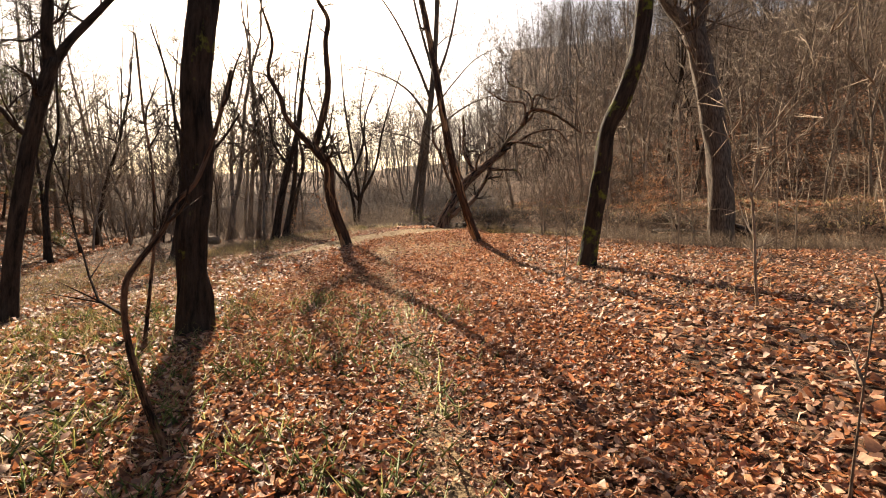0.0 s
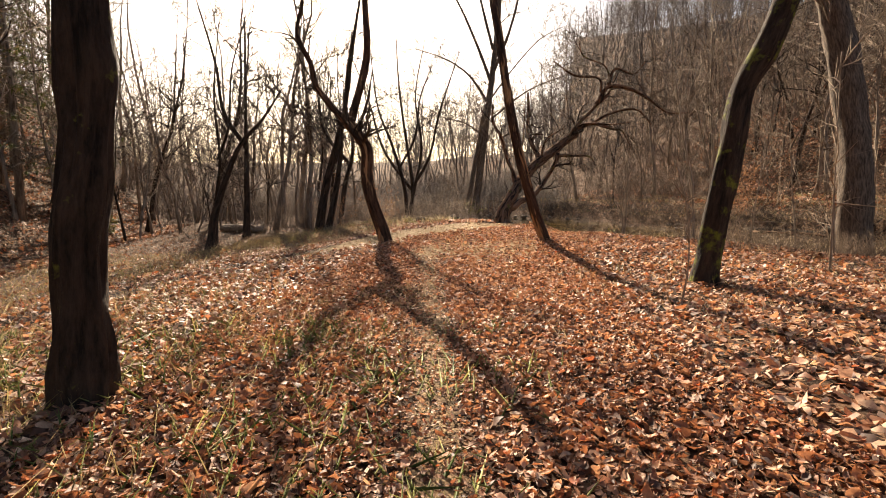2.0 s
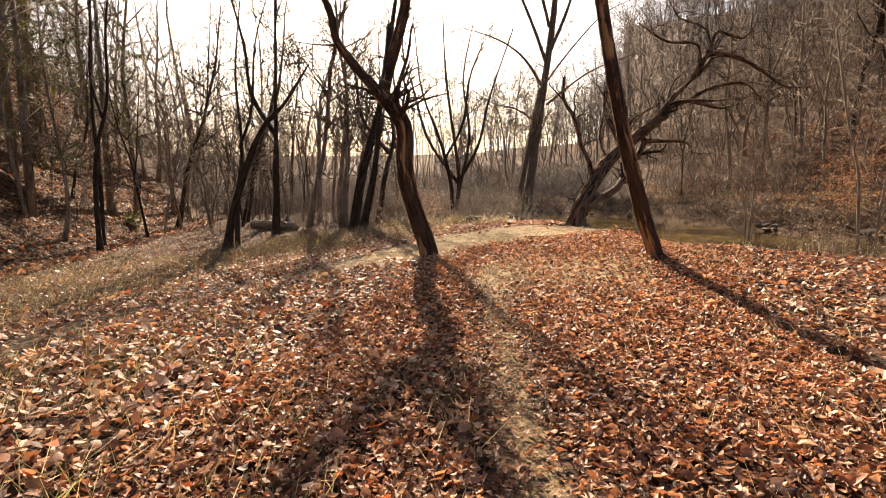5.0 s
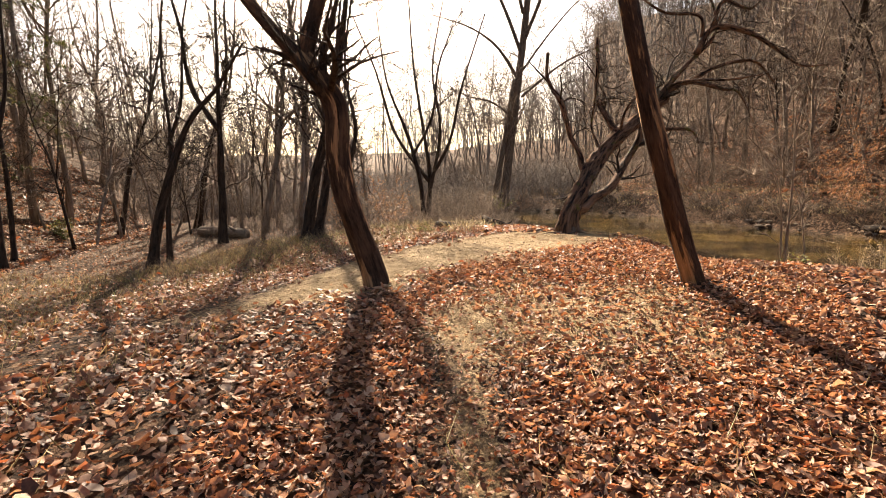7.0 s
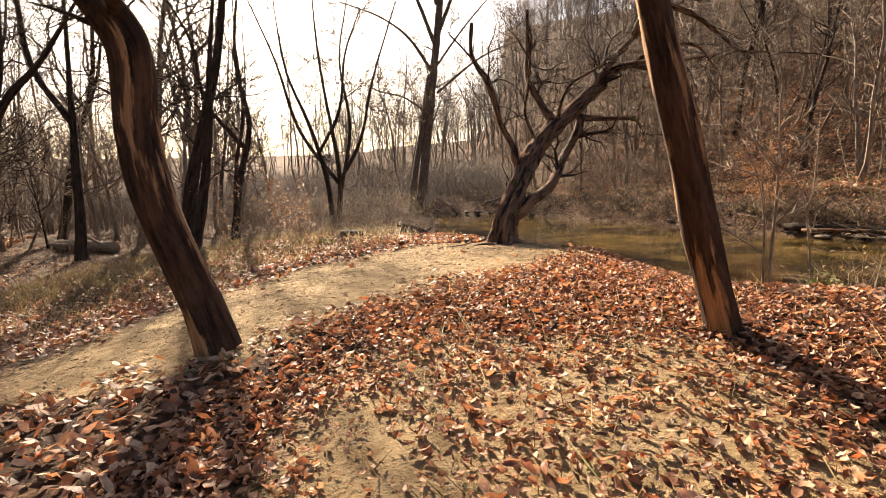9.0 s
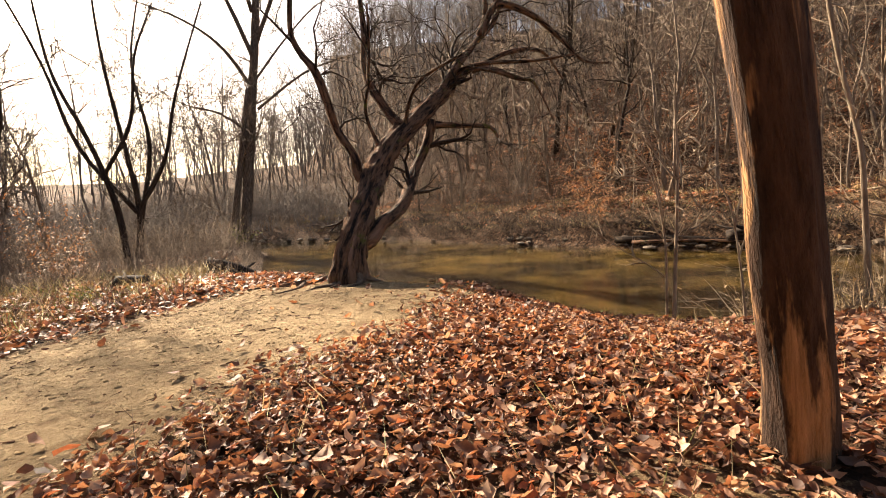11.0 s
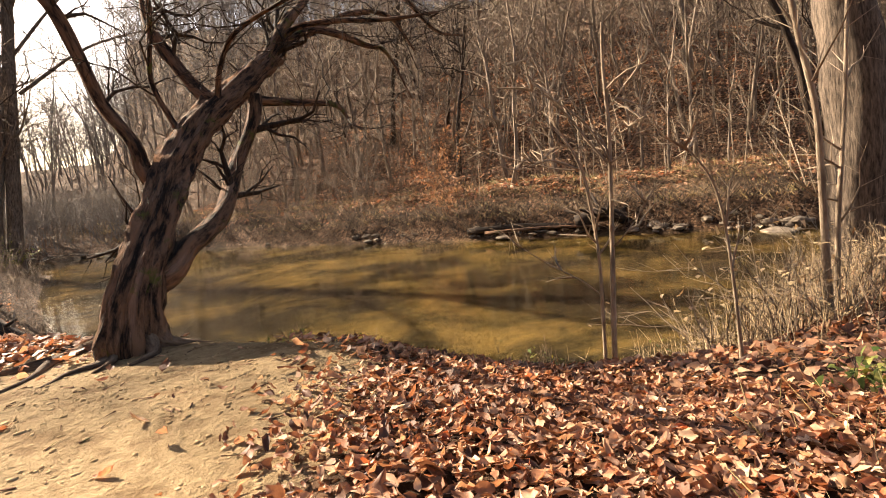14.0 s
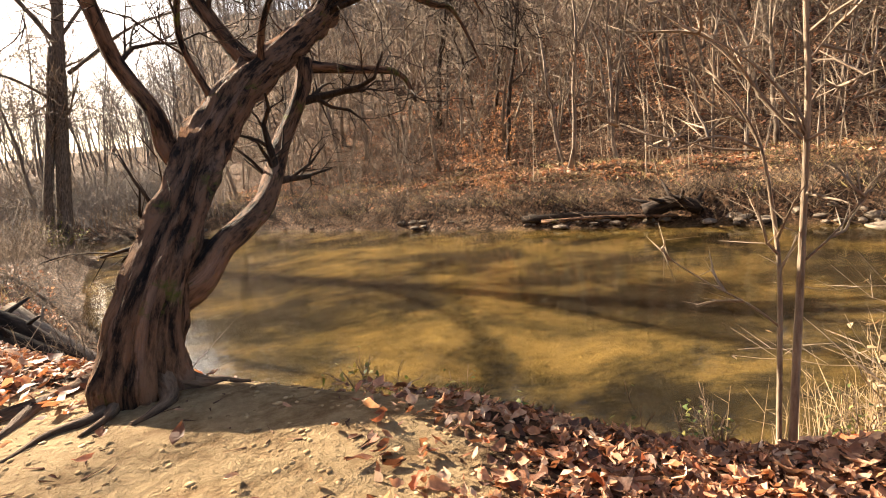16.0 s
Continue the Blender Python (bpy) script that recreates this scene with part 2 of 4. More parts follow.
def creek(x, y):
    """Distance from the water (negative in it) and the side: +1 beyond it, -1 on the walker's side."""
    x, y = np.asarray(x, float), np.asarray(y, float)
    a, b = -signed(NEAR_SHORE, x, y), signed(FAR_SHORE, x, y)
    return np.maximum(a, b), np.where(b > a, 1, -1)


def waves(x, y):
    return 0.5 * np.sin(1.3 * x + 0.7 * y) + 0.3 * np.sin(2.1 * y - 1.7 * x + 1) + 0.2 * np.sin(3.9 * x + 3.1 * y + 2)


def land(x, y):
    x, y = np.asarray(x, float), np.asarray(y, float)
    d, side = creek(x, y)
    near = 0.05 + 0.42 * smooth(11, 18.5, y) * smooth(-7, -1, x) * (1 - smooth(2, 8, x))
    near = near - 0.9 * smooth(2.5, 15, -x) - 0.45 * smooth(22.2, 28, y) * smooth(-12, -3, x) - 0.5 * smooth(40, 50, y) * smooth(-8, -2, x) - 0.5 * smooth(5, 11, x) * smooth(12, 19, y)
    near = near + 0.55 * np.exp(-((x + 5.5) / 3.0) ** 2 - ((y - 26.5) / 3.2) ** 2)
    near = near - 0.36 * smooth(0.5, 2.6, x) * smooth(16.5, 19, y) * (1 - smooth(4, 8, x))
    near = near + 0.1 * np.exp(-((x - 1.4) / 0.6) ** 2 - ((y - 20.5) / 0.6) ** 2)
    # the wooded slope on the near side, well off the walk
    rise = np.maximum(0, -x - 9.5 - 0.4 * np.maximum(y, 8))
    near = near + 0.9 * rise ** 2 / (rise + 1.5) * (1 - 0.6 * smooth(40, 110, y))
    near = near + 0.03 * waves(x, y) + 0.25 * waves(x * 0.13, y * 0.13) * smooth(12, 30, np.hypot(x, y - 12))
    far_h = (0.75 + 0.3 * waves(x * 0.8, y * 0.8)) * smooth(0.35, 1.1, d) + 0.75 * smooth(1.2, 5, d) + 0.5 * smooth(4, 10, d) + 0.5 * np.maximum(0, d - 9) * (0.12 + 0.88 * smooth(-6, 20, x - 0.12 * (y - 45))) + 0.3 * waves(x * 0.3, y * 0.3) * smooth(1, 8, d)
    far_h = np.minimum(far_h, 0.5 * far_h + 11 + 0.02 * d)
    bank = WATER_Z + (near - WATER_Z) * smooth(-0.1, 1.9, d)
    over = WATER_Z + 0.2 * smooth(-0.2, 0.35, d) + far_h
    bed = WATER_Z - 0.12 - 0.6 * smooth(0, 3.0, -d)
    z = np.where(side > 0, over, bank)
    z = np.where(d < 0, np.where(side > 0, np.minimum(WATER_Z, bed), bed), z)
    return z + 7 * smooth(72, 170, y) * (1 - 0.6 * np.exp(-((x + 48) / 26) ** 2))


def h(x, y):
    return float(land(x, y))


def steps(*runs):
    out = []
    for a, b, s in runs:
        out += list(np.arange(a, b, s))
    return np.array(out)


gx = steps((-2400, -400, 250), (-400, -100, 30), (-100, -40, 4), (-40, -10, 0.8), (-10, 9, 0.2), (9, 24, 0.4), (24, 60, 1.2), (60, 140, 4), (140, 420, 30), (420, 2500, 250))
gy = steps((-2400, -300, 250), (-300, -60, 30), (-60, -10, 3), (-10, -1, 0.6), (-1, 25, 0.2), (25, 50, 0.5), (50, 110, 2), (110, 420, 15), (420, 2500, 250))
GX, GY = np.meshgrid(gx, gy)
GZ = land(GX, GY)
dr, sr_side = creek(GX, GY)
ds, _ = along(SAND, GX, GY)
sand_mask = (1 - smooth(-0.6, 0.7, ds + 0.15 * waves(GX * 3, GY * 3))) * (0.38 + 0.62 * smooth(-5.2, -3.4, GX))
patch = 0.72 * np.exp(-((GX + 0.6) / 1.75) ** 4 - ((GY - 14.9) / 1.5) ** 4)
trod = 0.5 * np.exp(-((GX - (0.4 - 0.14 * GY)) / 0.28) ** 2) * smooth(-2, 2, GY) * (1 - smooth(14, 18, GY))
sand_mask = np.maximum(np.maximum(sand_mask, patch), trod)
grass_mask = 0.3 * smooth(4.5, 9, -GX) * (1 - smooth(26, 36, -GX)) * (1 - smooth(45, 60, GY)) + 0.35 * smooth(1.0, 3, dr) * (1 - smooth(5, 11, dr)) * (sr_side > 0)
mud_mask = 1 - smooth(-0.25, 0.2, dr)
nxv, nyv = len(gx), len(gy)
verts = np.stack([GX, GY, GZ], -1).reshape(-1, 3)
idx = np.arange(nxv * nyv).reshape(nyv, nxv)
quads = np.stack([idx[:-1, :-1], idx[:-1, 1:], idx[1:, 1:], idx[1:, :-1]], -1).reshape(-1, 4)
gm = bpy.data.meshes.new("ground")
gm.from_pydata(verts.tolist(), [], quads.tolist())
att = gm.attributes.new("cover", "FLOAT_COLOR", "POINT")
att.data.foreach_set("color", np.stack([sand_mask, np.clip(grass_mask, 0, 1), mud_mask, np.ones_like(mud_mask)], -1).ravel().astype(np.float32))
gm.polygons.foreach_set("use_smooth", [True] * len(gm.polygons))
gm.materials.append(GROUND)
ground = tagged(new("ground", gm), "woodland floor of leaf mould with a bare sandy trail", "ground", kind="structure")

wm = bpy.data.meshes.new("water")
n_near = np.linspace(0, 1, 60)


def resample(line):
    run = np.concatenate([[0], np.cumsum(np.hypot(*np.diff(line, axis=0).T))])
    return np.stack([np.interp(n_near * run[-1], run, line[:, k]) for k in (0, 1)], -1)


wa, wb = resample(NEAR_SHORE), resample(FAR_SHORE)
wv, wf = [], []
for k, (p, q) in enumerate(zip(wa, wb)):
    out = (p - q) / np.linalg.norm(p - q) * 1.0
    wv += [(*(p + out), WATER_Z), (*(q - out), WATER_Z)]
    if k:
        wf.append((2 * k - 2, 2 * k - 1, 2 * k + 1, 2 * k))
wm.from_pydata(wv, [], wf)
wm.materials.append(WATER)
water = tagged(new("water", wm), "shallow clear amber creek water over a sandy bed", "water", kind="structure")
water.visible_shadow = False


# ---- mesh helpers ----
class Shape:
    """Gathers tubes, blades and leaves into one mesh."""

    def __init__(self):
        self.v, self.f, self.c = [], [], []

    def tube(self, pts, radii, sides=6, rough=0.0, rng=None, tip=True, flutes=0.0):
        pts = [Vector(p) for p in pts]
        base = len(self.v)
        run, ring = 0.0, sum(radii) / len(radii)
        side = None
        for k, (p, r) in enumerate(zip(pts, radii)):
            d = (pts[min(k + 1, len(pts) - 1)] - pts[max(k - 1, 0)]).normalized()
            if side is None:
                side = d.cross(Vector((0.3, 0.9, 0.2)) if abs(d.y) < 0.8 else Vector((0.9, 0.1, 0.3)))
            side = (side - d * side.dot(d)).normalized()
            other = d.cross(side)
            run += (p - pts[max(k - 1, 0)]).length
            for s in range(sides):
                a = 2 * math.pi * s / sides
                q = r
                if rough:
                    q *= 1 + rough * noise.noise(Vector((math.cos(a) * 1.3 + p.x, math.sin(a) * 1.3 + p.y, p.z * 1.6))) + 0.9 * rough * (0.4 - abs(noise.noise(Vector((math.cos(a) * 4 + base, math.sin(a) * 4, run * 0.8))))) * 2
                if sides > 40:
                    q *= 1 + 0.45 * rough * noise.noise(Vector((math.cos(a) * 5, math.sin(a) * 5, run * 4.0))) + 0.35 * rough * noise.noise(Vector((math.cos(a) * 11, math.sin(a) * 11, run * 5.5)))
                if flutes:
                    q *= 1 + flutes * math.sin(a * 5 + p.z * 0.7) * math.cos(a * 2 + 1)
                self.v.append(p + side * (q * math.cos(a)) + other * (q * math.sin(a)))
                self.c.append((ring * math.cos(a), ring * math.sin(a), run))
        for k in range(len(pts) - 1):
            for s in range(sides):
                a, b = base + k * sides + s, base + k * sides + (s + 1) % sides
                self.f.append((a, b, b + sides, a + sides))
        if tip:
            self.f.append(tuple(base + (len(pts) - 1) * sides + s for s in range(sides)))
            self.f.append(tuple(base + s for s in reversed(range(sides))))

    def spike(self, p, q, r):
        """A twig: a three-sided cone from p to q."""
        d = (q - p).normalized()
        s = d.cross(Vector((0.4, 0.5, 0.77))).normalized()
        o = d.cross(s)
        n = len(self.v)
        self.v += [p + s * r, p - s * (r * 0.5) + o * (r * 0.87), p - s * (r * 0.5) - o * (r * 0.87), q]
        self.c += [(0, 0, 0)] * 4
        self.f += [(n, n + 1, n + 3), (n + 1, n + 2, n + 3), (n + 2, n, n + 3)]

    def blade(self, p, q, w, bend):
        d = q - p
        s = Vector((-d.y, d.x, 0.02)).normalized() * w
        mid = p + d * 0.55 + bend
        n = len(self.v)
        self.v += [p - s, p + s, mid - s * 0.7, mid + s * 0.7, q]
        self.c += [(0, 0, 0)] * 5
        self.f += [(n, n + 1, n + 3, n + 2), (n + 2, n + 3, n + 4)]

    def data(self, name, mat, shade=True):
        m = bpy.data.meshes.new(name)
        m.from_pydata(self.v, [], self.f)
        m.materials.append(mat)
        grain = m.attributes.new("stem", "FLOAT_VECTOR", "POINT")
        grain.data.foreach_set("vector", np.array(self.c, np.float32).ravel())
        if shade:
            m.polygons.foreach_set("use_smooth", [True] * len(m.polygons))
        return m


def part(name, shape, mat, parent, label="", shade=True):
    ob = new(name, shape.data(name, mat, shade))
    ob.parent = parent
    if label:
        ob["label"] = label
    return ob


def curve_points(pts, n=4):
    """A rounded line through the points."""
    p = [Vector(q) for q in pts]
    p = [p[0] * 2 - p[1]] + p + [p[-1] * 2 - p[-2]]
    out = []
    for k in range(1, len(p) - 2):
        a, b, c, d = p[k - 1:k + 3]
        for i in range(n):
            t = i / n
            out.append(0.5 * ((2 * b) + (c - a) * t + (2 * a - 5 * b + 4 * c - d) * t * t + (3 * b - a - 3 * c + d) * t ** 3))
    out.append(p[-2])
    return out


def grow(shape, p, d, length, r, level, rng, droop=0.0, gnarl=0.2, kids=4, fine=0.004):
    """A limb that forks into side shoots, down to fine twigs."""
    d = d.normalized()
    if level == 0:
        q = p + d * length * 0.5
        e = (d + Vector((rng.gauss(0, gnarl), rng.gauss(0, gnarl), rng.gauss(0, gnarl) - droop))).normalized()
        shape.spike(p, q + e * length * 0.5, max(r, fine))
        return
    n = 3 + level
    pts, radii = [p.copy()], [r]
    for k in range(n):
        d = (d + Vector((rng.gauss(0, gnarl), rng.gauss(0, gnarl), rng.gauss(0, gnarl) + 0.06 - droop))).normalized()
        pts.append(pts[-1] + d * (length / n))
        radii.append(max(fine, r * (1 - 0.8 * (k + 1) / n)))
    shape.tube(pts, radii, 6 if r > 0.04 else 4 if r > 0.02 else 3, tip=False)
    for i in range(kids + level):
        k = 1 + (i * n) // (kids + level)
        k = min(n, max(1, k))
        way = (pts[k] - pts[k - 1]).normalized()
        side = way.cross(Vector((rng.gauss(0, 1), rng.gauss(0, 1), rng.gauss(0, 1)))).normalized()
        t = rng.uniform(0.5, 1.1)
        grow(shape, pts[k].lerp(pts[k - 1], rng.random() * 0.7), way * math.cos(t) + side * math.sin(t), length * rng.uniform(0.4, 0.68), max(fine, radii[k] * 0.6), level - 1, rng, droop, gnarl, kids, fine)


def hero_tree(label, stem, r0, r1, limbs, bark, seed, flare=0.22, sides=20, rough=0.18, flutes=0.0, level=2, shoots=4, stem_from=0.6, shoot_len=1.2, category="tree", droop=0.0, gnarl=0.2, fine=0.004, name="tree"):
    """A tree from its stem line and limb lines: each limb is (points, thick, thin)."""
    rng = random.Random(seed)
    base = Vector(stem[0])
    root = tagged(new(name), label, category, "trees by the trail")
    root.location = base
    back = Matrix.Translation(-base)

    def local(line):
        return [back @ q for q in line]
    pts = local(curve_points([Vector(stem[0]) - Vector((0, 0, 0.25))] + list(stem), 16 if sides > 40 else 7))
    n = len(pts)
    radii = []
    for k, p in enumerate(pts):
        t = k / (n - 1)
        radii.append((r0 + (r1 - r0) * t) * (1 + flare * math.exp(-max(0, p.z) / (0.14 if sides > 40 else 0.25))))
    s = Shape()
    s.tube(pts, radii, sides, rough, flutes=flutes)
    part("trunk", s, bark, root)
    tw = Shape()
    tops = [(pts[int(n * stem_from):], r1)]
    for line, ra, rb in limbs:
        lp = local(curve_points(line, 5))
        s = Shape()
        s.tube(lp, [ra + (rb - ra) * k / (len(lp) - 1) for k in range(len(lp))], 10, rough * 1.2)
        part("branch", s, bark, root)
        tops.append((lp[len(lp) // 4:], rb))
    for line, r in tops:
        for _ in range(shoots):
            k = rng.randrange(1, len(line))
            way = (line[k] - line[k - 1]).normalized()
            out = Vector((rng.gauss(0, 1), rng.gauss(0, 1), rng.gauss(0.3, 0.6))).normalized()
            grow(tw, line[k], way * 0.5 + out, shoot_len * rng.uniform(0.6, 1.4), min(0.06, max(0.014, r * 0.7)), level, rng, droop, gnarl, 4 if level < 3 else 2, fine)
    if tw.v:
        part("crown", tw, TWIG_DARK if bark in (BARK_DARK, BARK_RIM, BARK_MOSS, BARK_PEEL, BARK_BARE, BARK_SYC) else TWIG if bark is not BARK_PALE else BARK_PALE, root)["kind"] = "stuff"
    return root


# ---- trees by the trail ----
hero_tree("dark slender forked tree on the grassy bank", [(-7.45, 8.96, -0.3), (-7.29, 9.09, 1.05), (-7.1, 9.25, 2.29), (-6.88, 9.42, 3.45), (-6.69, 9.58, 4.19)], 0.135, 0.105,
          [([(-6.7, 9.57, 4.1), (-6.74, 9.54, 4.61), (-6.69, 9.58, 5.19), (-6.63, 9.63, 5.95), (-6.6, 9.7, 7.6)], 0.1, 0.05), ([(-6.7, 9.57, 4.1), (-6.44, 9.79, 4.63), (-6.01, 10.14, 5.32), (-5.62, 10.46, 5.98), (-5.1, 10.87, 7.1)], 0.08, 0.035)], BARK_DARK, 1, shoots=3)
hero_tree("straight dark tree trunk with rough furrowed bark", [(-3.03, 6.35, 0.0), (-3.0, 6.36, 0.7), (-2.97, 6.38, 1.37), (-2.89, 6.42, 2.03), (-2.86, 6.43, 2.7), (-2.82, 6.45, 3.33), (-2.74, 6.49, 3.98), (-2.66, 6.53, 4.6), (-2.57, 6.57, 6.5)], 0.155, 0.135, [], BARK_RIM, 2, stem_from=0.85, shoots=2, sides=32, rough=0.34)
hero_tree("crooked forked tree with patches of bare wood", [(-2.92, 16.29, 0.05), (-3.04, 16.26, 0.57), (-3.17, 16.23, 1.03), (-3.32, 16.19, 1.55), (-3.38, 16.17, 2.06), (-3.37, 16.17, 2.6), (-3.52, 16.14, 2.92), (-3.8, 16.1, 3.28)], 0.155, 0.135,
          [([(-3.75, 16.1, 3.2), (-4.25, 16.06, 3.75), (-4.55, 16.01, 4.2), (-4.65, 16.0, 4.7), (-4.95, 15.93, 5.4), (-4.79, 15.96, 6.26), (-5.02, 15.92, 7.2)], 0.09, 0.03), ([(-3.75, 16.1, 3.2), (-3.51, 16.19, 4.1), (-3.3, 16.22, 5.0), (-3.32, 16.22, 6.2), (-3.22, 16.24, 6.94), (-3.51, 16.19, 7.56), (-3.6, 16.18, 8.5), (-3.34, 16.22, 9.6)], 0.11, 0.03)], BARK_PEEL, 3, shoots=6, level=2, shoot_len=1.3, fine=0.006)
hero_tree("leaning trunk with peeling bark and bare orange wood", [(1.0, 16.09, 0.3), (0.82, 15.95, 0.8), (0.64, 15.85, 1.4), (0.47, 15.78, 2.0), (0.33, 15.78, 2.6), (0.18, 15.84, 3.4), (0.05, 15.96, 4.2), (-0.09, 16.18, 5.2), (-0.24, 16.5, 6.2), (-0.44, 16.95, 7.4), (-0.68, 17.4, 8.7)], 0.122, 0.085, [], BARK_BARE, 4, flare=0.12, sides=24, rough=0.14, flutes=0.06, stem_from=0.75, shoots=3)
hero_tree("dark leaning mossy tree beside the leaf litter", [(3.08, 11.61, 0.1), (3.24, 11.56, 1.18), (3.39, 11.52, 2.13), (3.5, 11.49, 2.96), (3.77, 11.42, 3.52), (4.04, 11.35, 4.3), (4.16, 11.32, 4.96), (4.21, 11.3, 5.51), (4.29, 11.28, 6.37), (4.44, 11.24, 7.64)], 0.175, 0.14, [], BARK_MOSS, 5, stem_from=0.8, shoots=3)
hero_tree("large double-stemmed grey tree on the bank", [(10.3, 19.95, -0.5), (10.25, 19.97, 2.03), (9.97, 20.12, 4.52), (9.61, 20.3, 6.6), (9.4, 20.41, 7.5)], 0.43, 0.36,
          [([(9.42, 20.4, 7.3), (8.92, 20.65, 8.14), (8.39, 20.92, 9.07), (7.5, 21.3, 11.5)], 0.26, 0.12), ([(9.42, 20.4, 7.3), (9.6, 20.31, 8.3), (9.5, 20.36, 9.6), (9.56, 20.33, 12.5)], 0.3, 0.14)], BARK_GREY, 6, shoots=6, shoot_len=2.5)
hero_tree("old leaning tree with twisted limbs over the creek", [(-0.02, 21.66, 0.55), (0.04, 21.74, 0.82), (0.15, 21.9, 1.05), (0.39, 22.35, 1.45), (0.66, 22.88, 1.88), (1.21, 23.6, 2.53), (1.77, 24.2, 2.98), (2.54, 25.02, 3.58), (2.98, 25.46, 3.97)], 0.176, 0.148,
          [([(0.5, 22.8, 1.8), (0.43, 22.91, 2.0), (0.39, 22.93, 2.25), (0.2, 23.16, 2.67), (0.09, 23.22, 3.11), (-0.05, 23.3, 3.6), (-0.25, 23.43, 3.93), (-0.36, 23.49, 4.26), (-0.33, 23.48, 4.8)], 0.075, 0.035),
           ([(1.45, 23.81, 2.81), (1.34, 23.99, 2.95), (1.09, 24.37, 3.51), (0.97, 24.56, 4.01), (1.03, 24.64, 4.56), (1.02, 24.77, 5.4)], 0.09, 0.04),
           ([(0.9, 23.32, 2.39), (0.84, 23.36, 2.55), (0.72, 23.43, 2.99), (0.78, 23.28, 3.58), (0.8, 23.15, 4.1), (0.79, 23.04, 4.6)], 0.035, 0.015),
           ([(0.2, 21.95, 0.92), (0.39, 22.05, 1.0), (0.62, 22.32, 1.19), (1.17, 23.16, 1.46), (1.66, 24.03, 2.04), (2.02, 24.28, 2.6), (2.16, 24.43, 3.0)], 0.11, 0.075),
           ([(2.14, 24.43, 2.93), (2.73, 24.44, 2.9), (3.36, 24.41, 2.85), (3.57, 24.4, 2.49)], 0.06, 0.02),
           ([(2.87, 25.41, 3.88), (3.4, 25.32, 4.19), (3.75, 25.11, 4.15), (4.33, 25.0, 3.94), (4.71, 25.0, 3.83), (5.07, 24.9, 3.03)], 0.07, 0.015),
           ([(2.87, 25.41, 3.88), (3.11, 25.03, 4.14), (3.53, 24.42, 4.11), (4.05, 23.77, 3.98), (4.58, 23.22, 3.96)], 0.055, 0.015),
           ([(2.54, 25.02, 3.58), (3.05, 25.3, 4.25), (3.61, 25.66, 4.8), (4.29, 25.95, 5.46), (4.67, 26.31, 6.35)], 0.09, 0.035),
           ([(1.47, 23.8, 2.75), (1.52, 23.65, 3.16), (1.62, 23.36, 3.46), (1.84, 22.99, 3.61), (2.15, 22.57, 3.73)], 0.035, 0.015),
           ([(3.82, 25.70, 5.00), (4.27, 25.79, 5.72), (5.24, 25.97, 5.60), (6.03, 26.13, 5.17), (6.73, 26.26, 4.69), (7.60, 26.43, 4.68)], 0.09, 0.02),
           ([(4.27, 25.79, 5.76), (4.53, 25.84, 6.42), (5.30, 25.99, 6.22), (5.76, 26.07, 6.69)], 0.06, 0.02),
           ([(3.99, 25.73, 5.48), (3.87, 25.71, 6.05), (2.91, 25.53, 6.15), (2.03, 25.36, 6.72)], 0.06, 0.02),
           ([(3.56, 25.65, 4.24), (4.51, 25.83, 4.71), (5.47, 26.02, 4.80), (6.08, 26.14, 4.21)], 0.06, 0.02),
           ([(4.37, 25.81, 5.76), (4.14, 25.76, 6.51), (3.27, 25.60, 6.90), (3.06, 25.56, 7.46)], 0.035, 0.015)], BARK_SYC, 7, flare=0.32, sides=56, rough=0.3, flutes=0.13, shoots=4, stem_from=0.85, shoot_len=1.3, gnarl=0.36, level=2, fine=0.005)
hero_tree("tall twin-stemmed tree with spreading upper branches", [(-2.45, 50, -1.1), (-1.8, 50, 3.9), (-1.0, 50, 9.7), (-0.3, 50, 15.5), (0.3, 50, 25)], 0.36, 0.17,
          [([(-3.0, 49.8, -1.1), (-2.7, 49.8, 1.8), (-2.1, 49.9, 5), (-1.4, 50, 9.0)], 0.24, 0.13), ([(-0.9, 50, 8.7), (-2.5, 49.5, 11.2), (-4.4, 49, 12.6), (-7.2, 48.5, 13.6)], 0.12, 0.03), ([(-0.8, 50, 10.7), (-2.3, 49.5, 14.6), (-4.2, 49.5, 18.5), (-7.2, 48.5, 22.3)], 0.14, 0.03), ([(-0.7, 50, 11.6), (0.9, 49.5, 15.5), (2.0, 49.5, 20.3), (3.2, 49.5, 26)], 0.13, 0.03), ([(-0.9, 50, 7.8), (1.7, 49.5, 9.7), (3.6, 49.5, 10.6), (5.6, 49.5, 11.2)], 0.085, 0.025), ([(-0.7, 50, 13.6), (-1.9, 49.5, 18.5), (-2.7, 49.5, 23.3), (-3.3, 49.5, 27)], 0.12, 0.03), ([(-1.5, 50, 6.4), (-3.1, 49.5, 7.5), (-4.9, 49.3, 8.0), (-6.5, 49, 9.0)], 0.07, 0.02), ([(-1.0, 50, 9.4), (1.0, 50.2, 12), (3.3, 50.4, 14.4), (5.6, 50.6, 15.5)], 0.08, 0.02)], BARK_GREY, 8, flare=0.3, shoots=6, stem_from=0.4, shoot_len=3.8, level=3, fine=0.013)


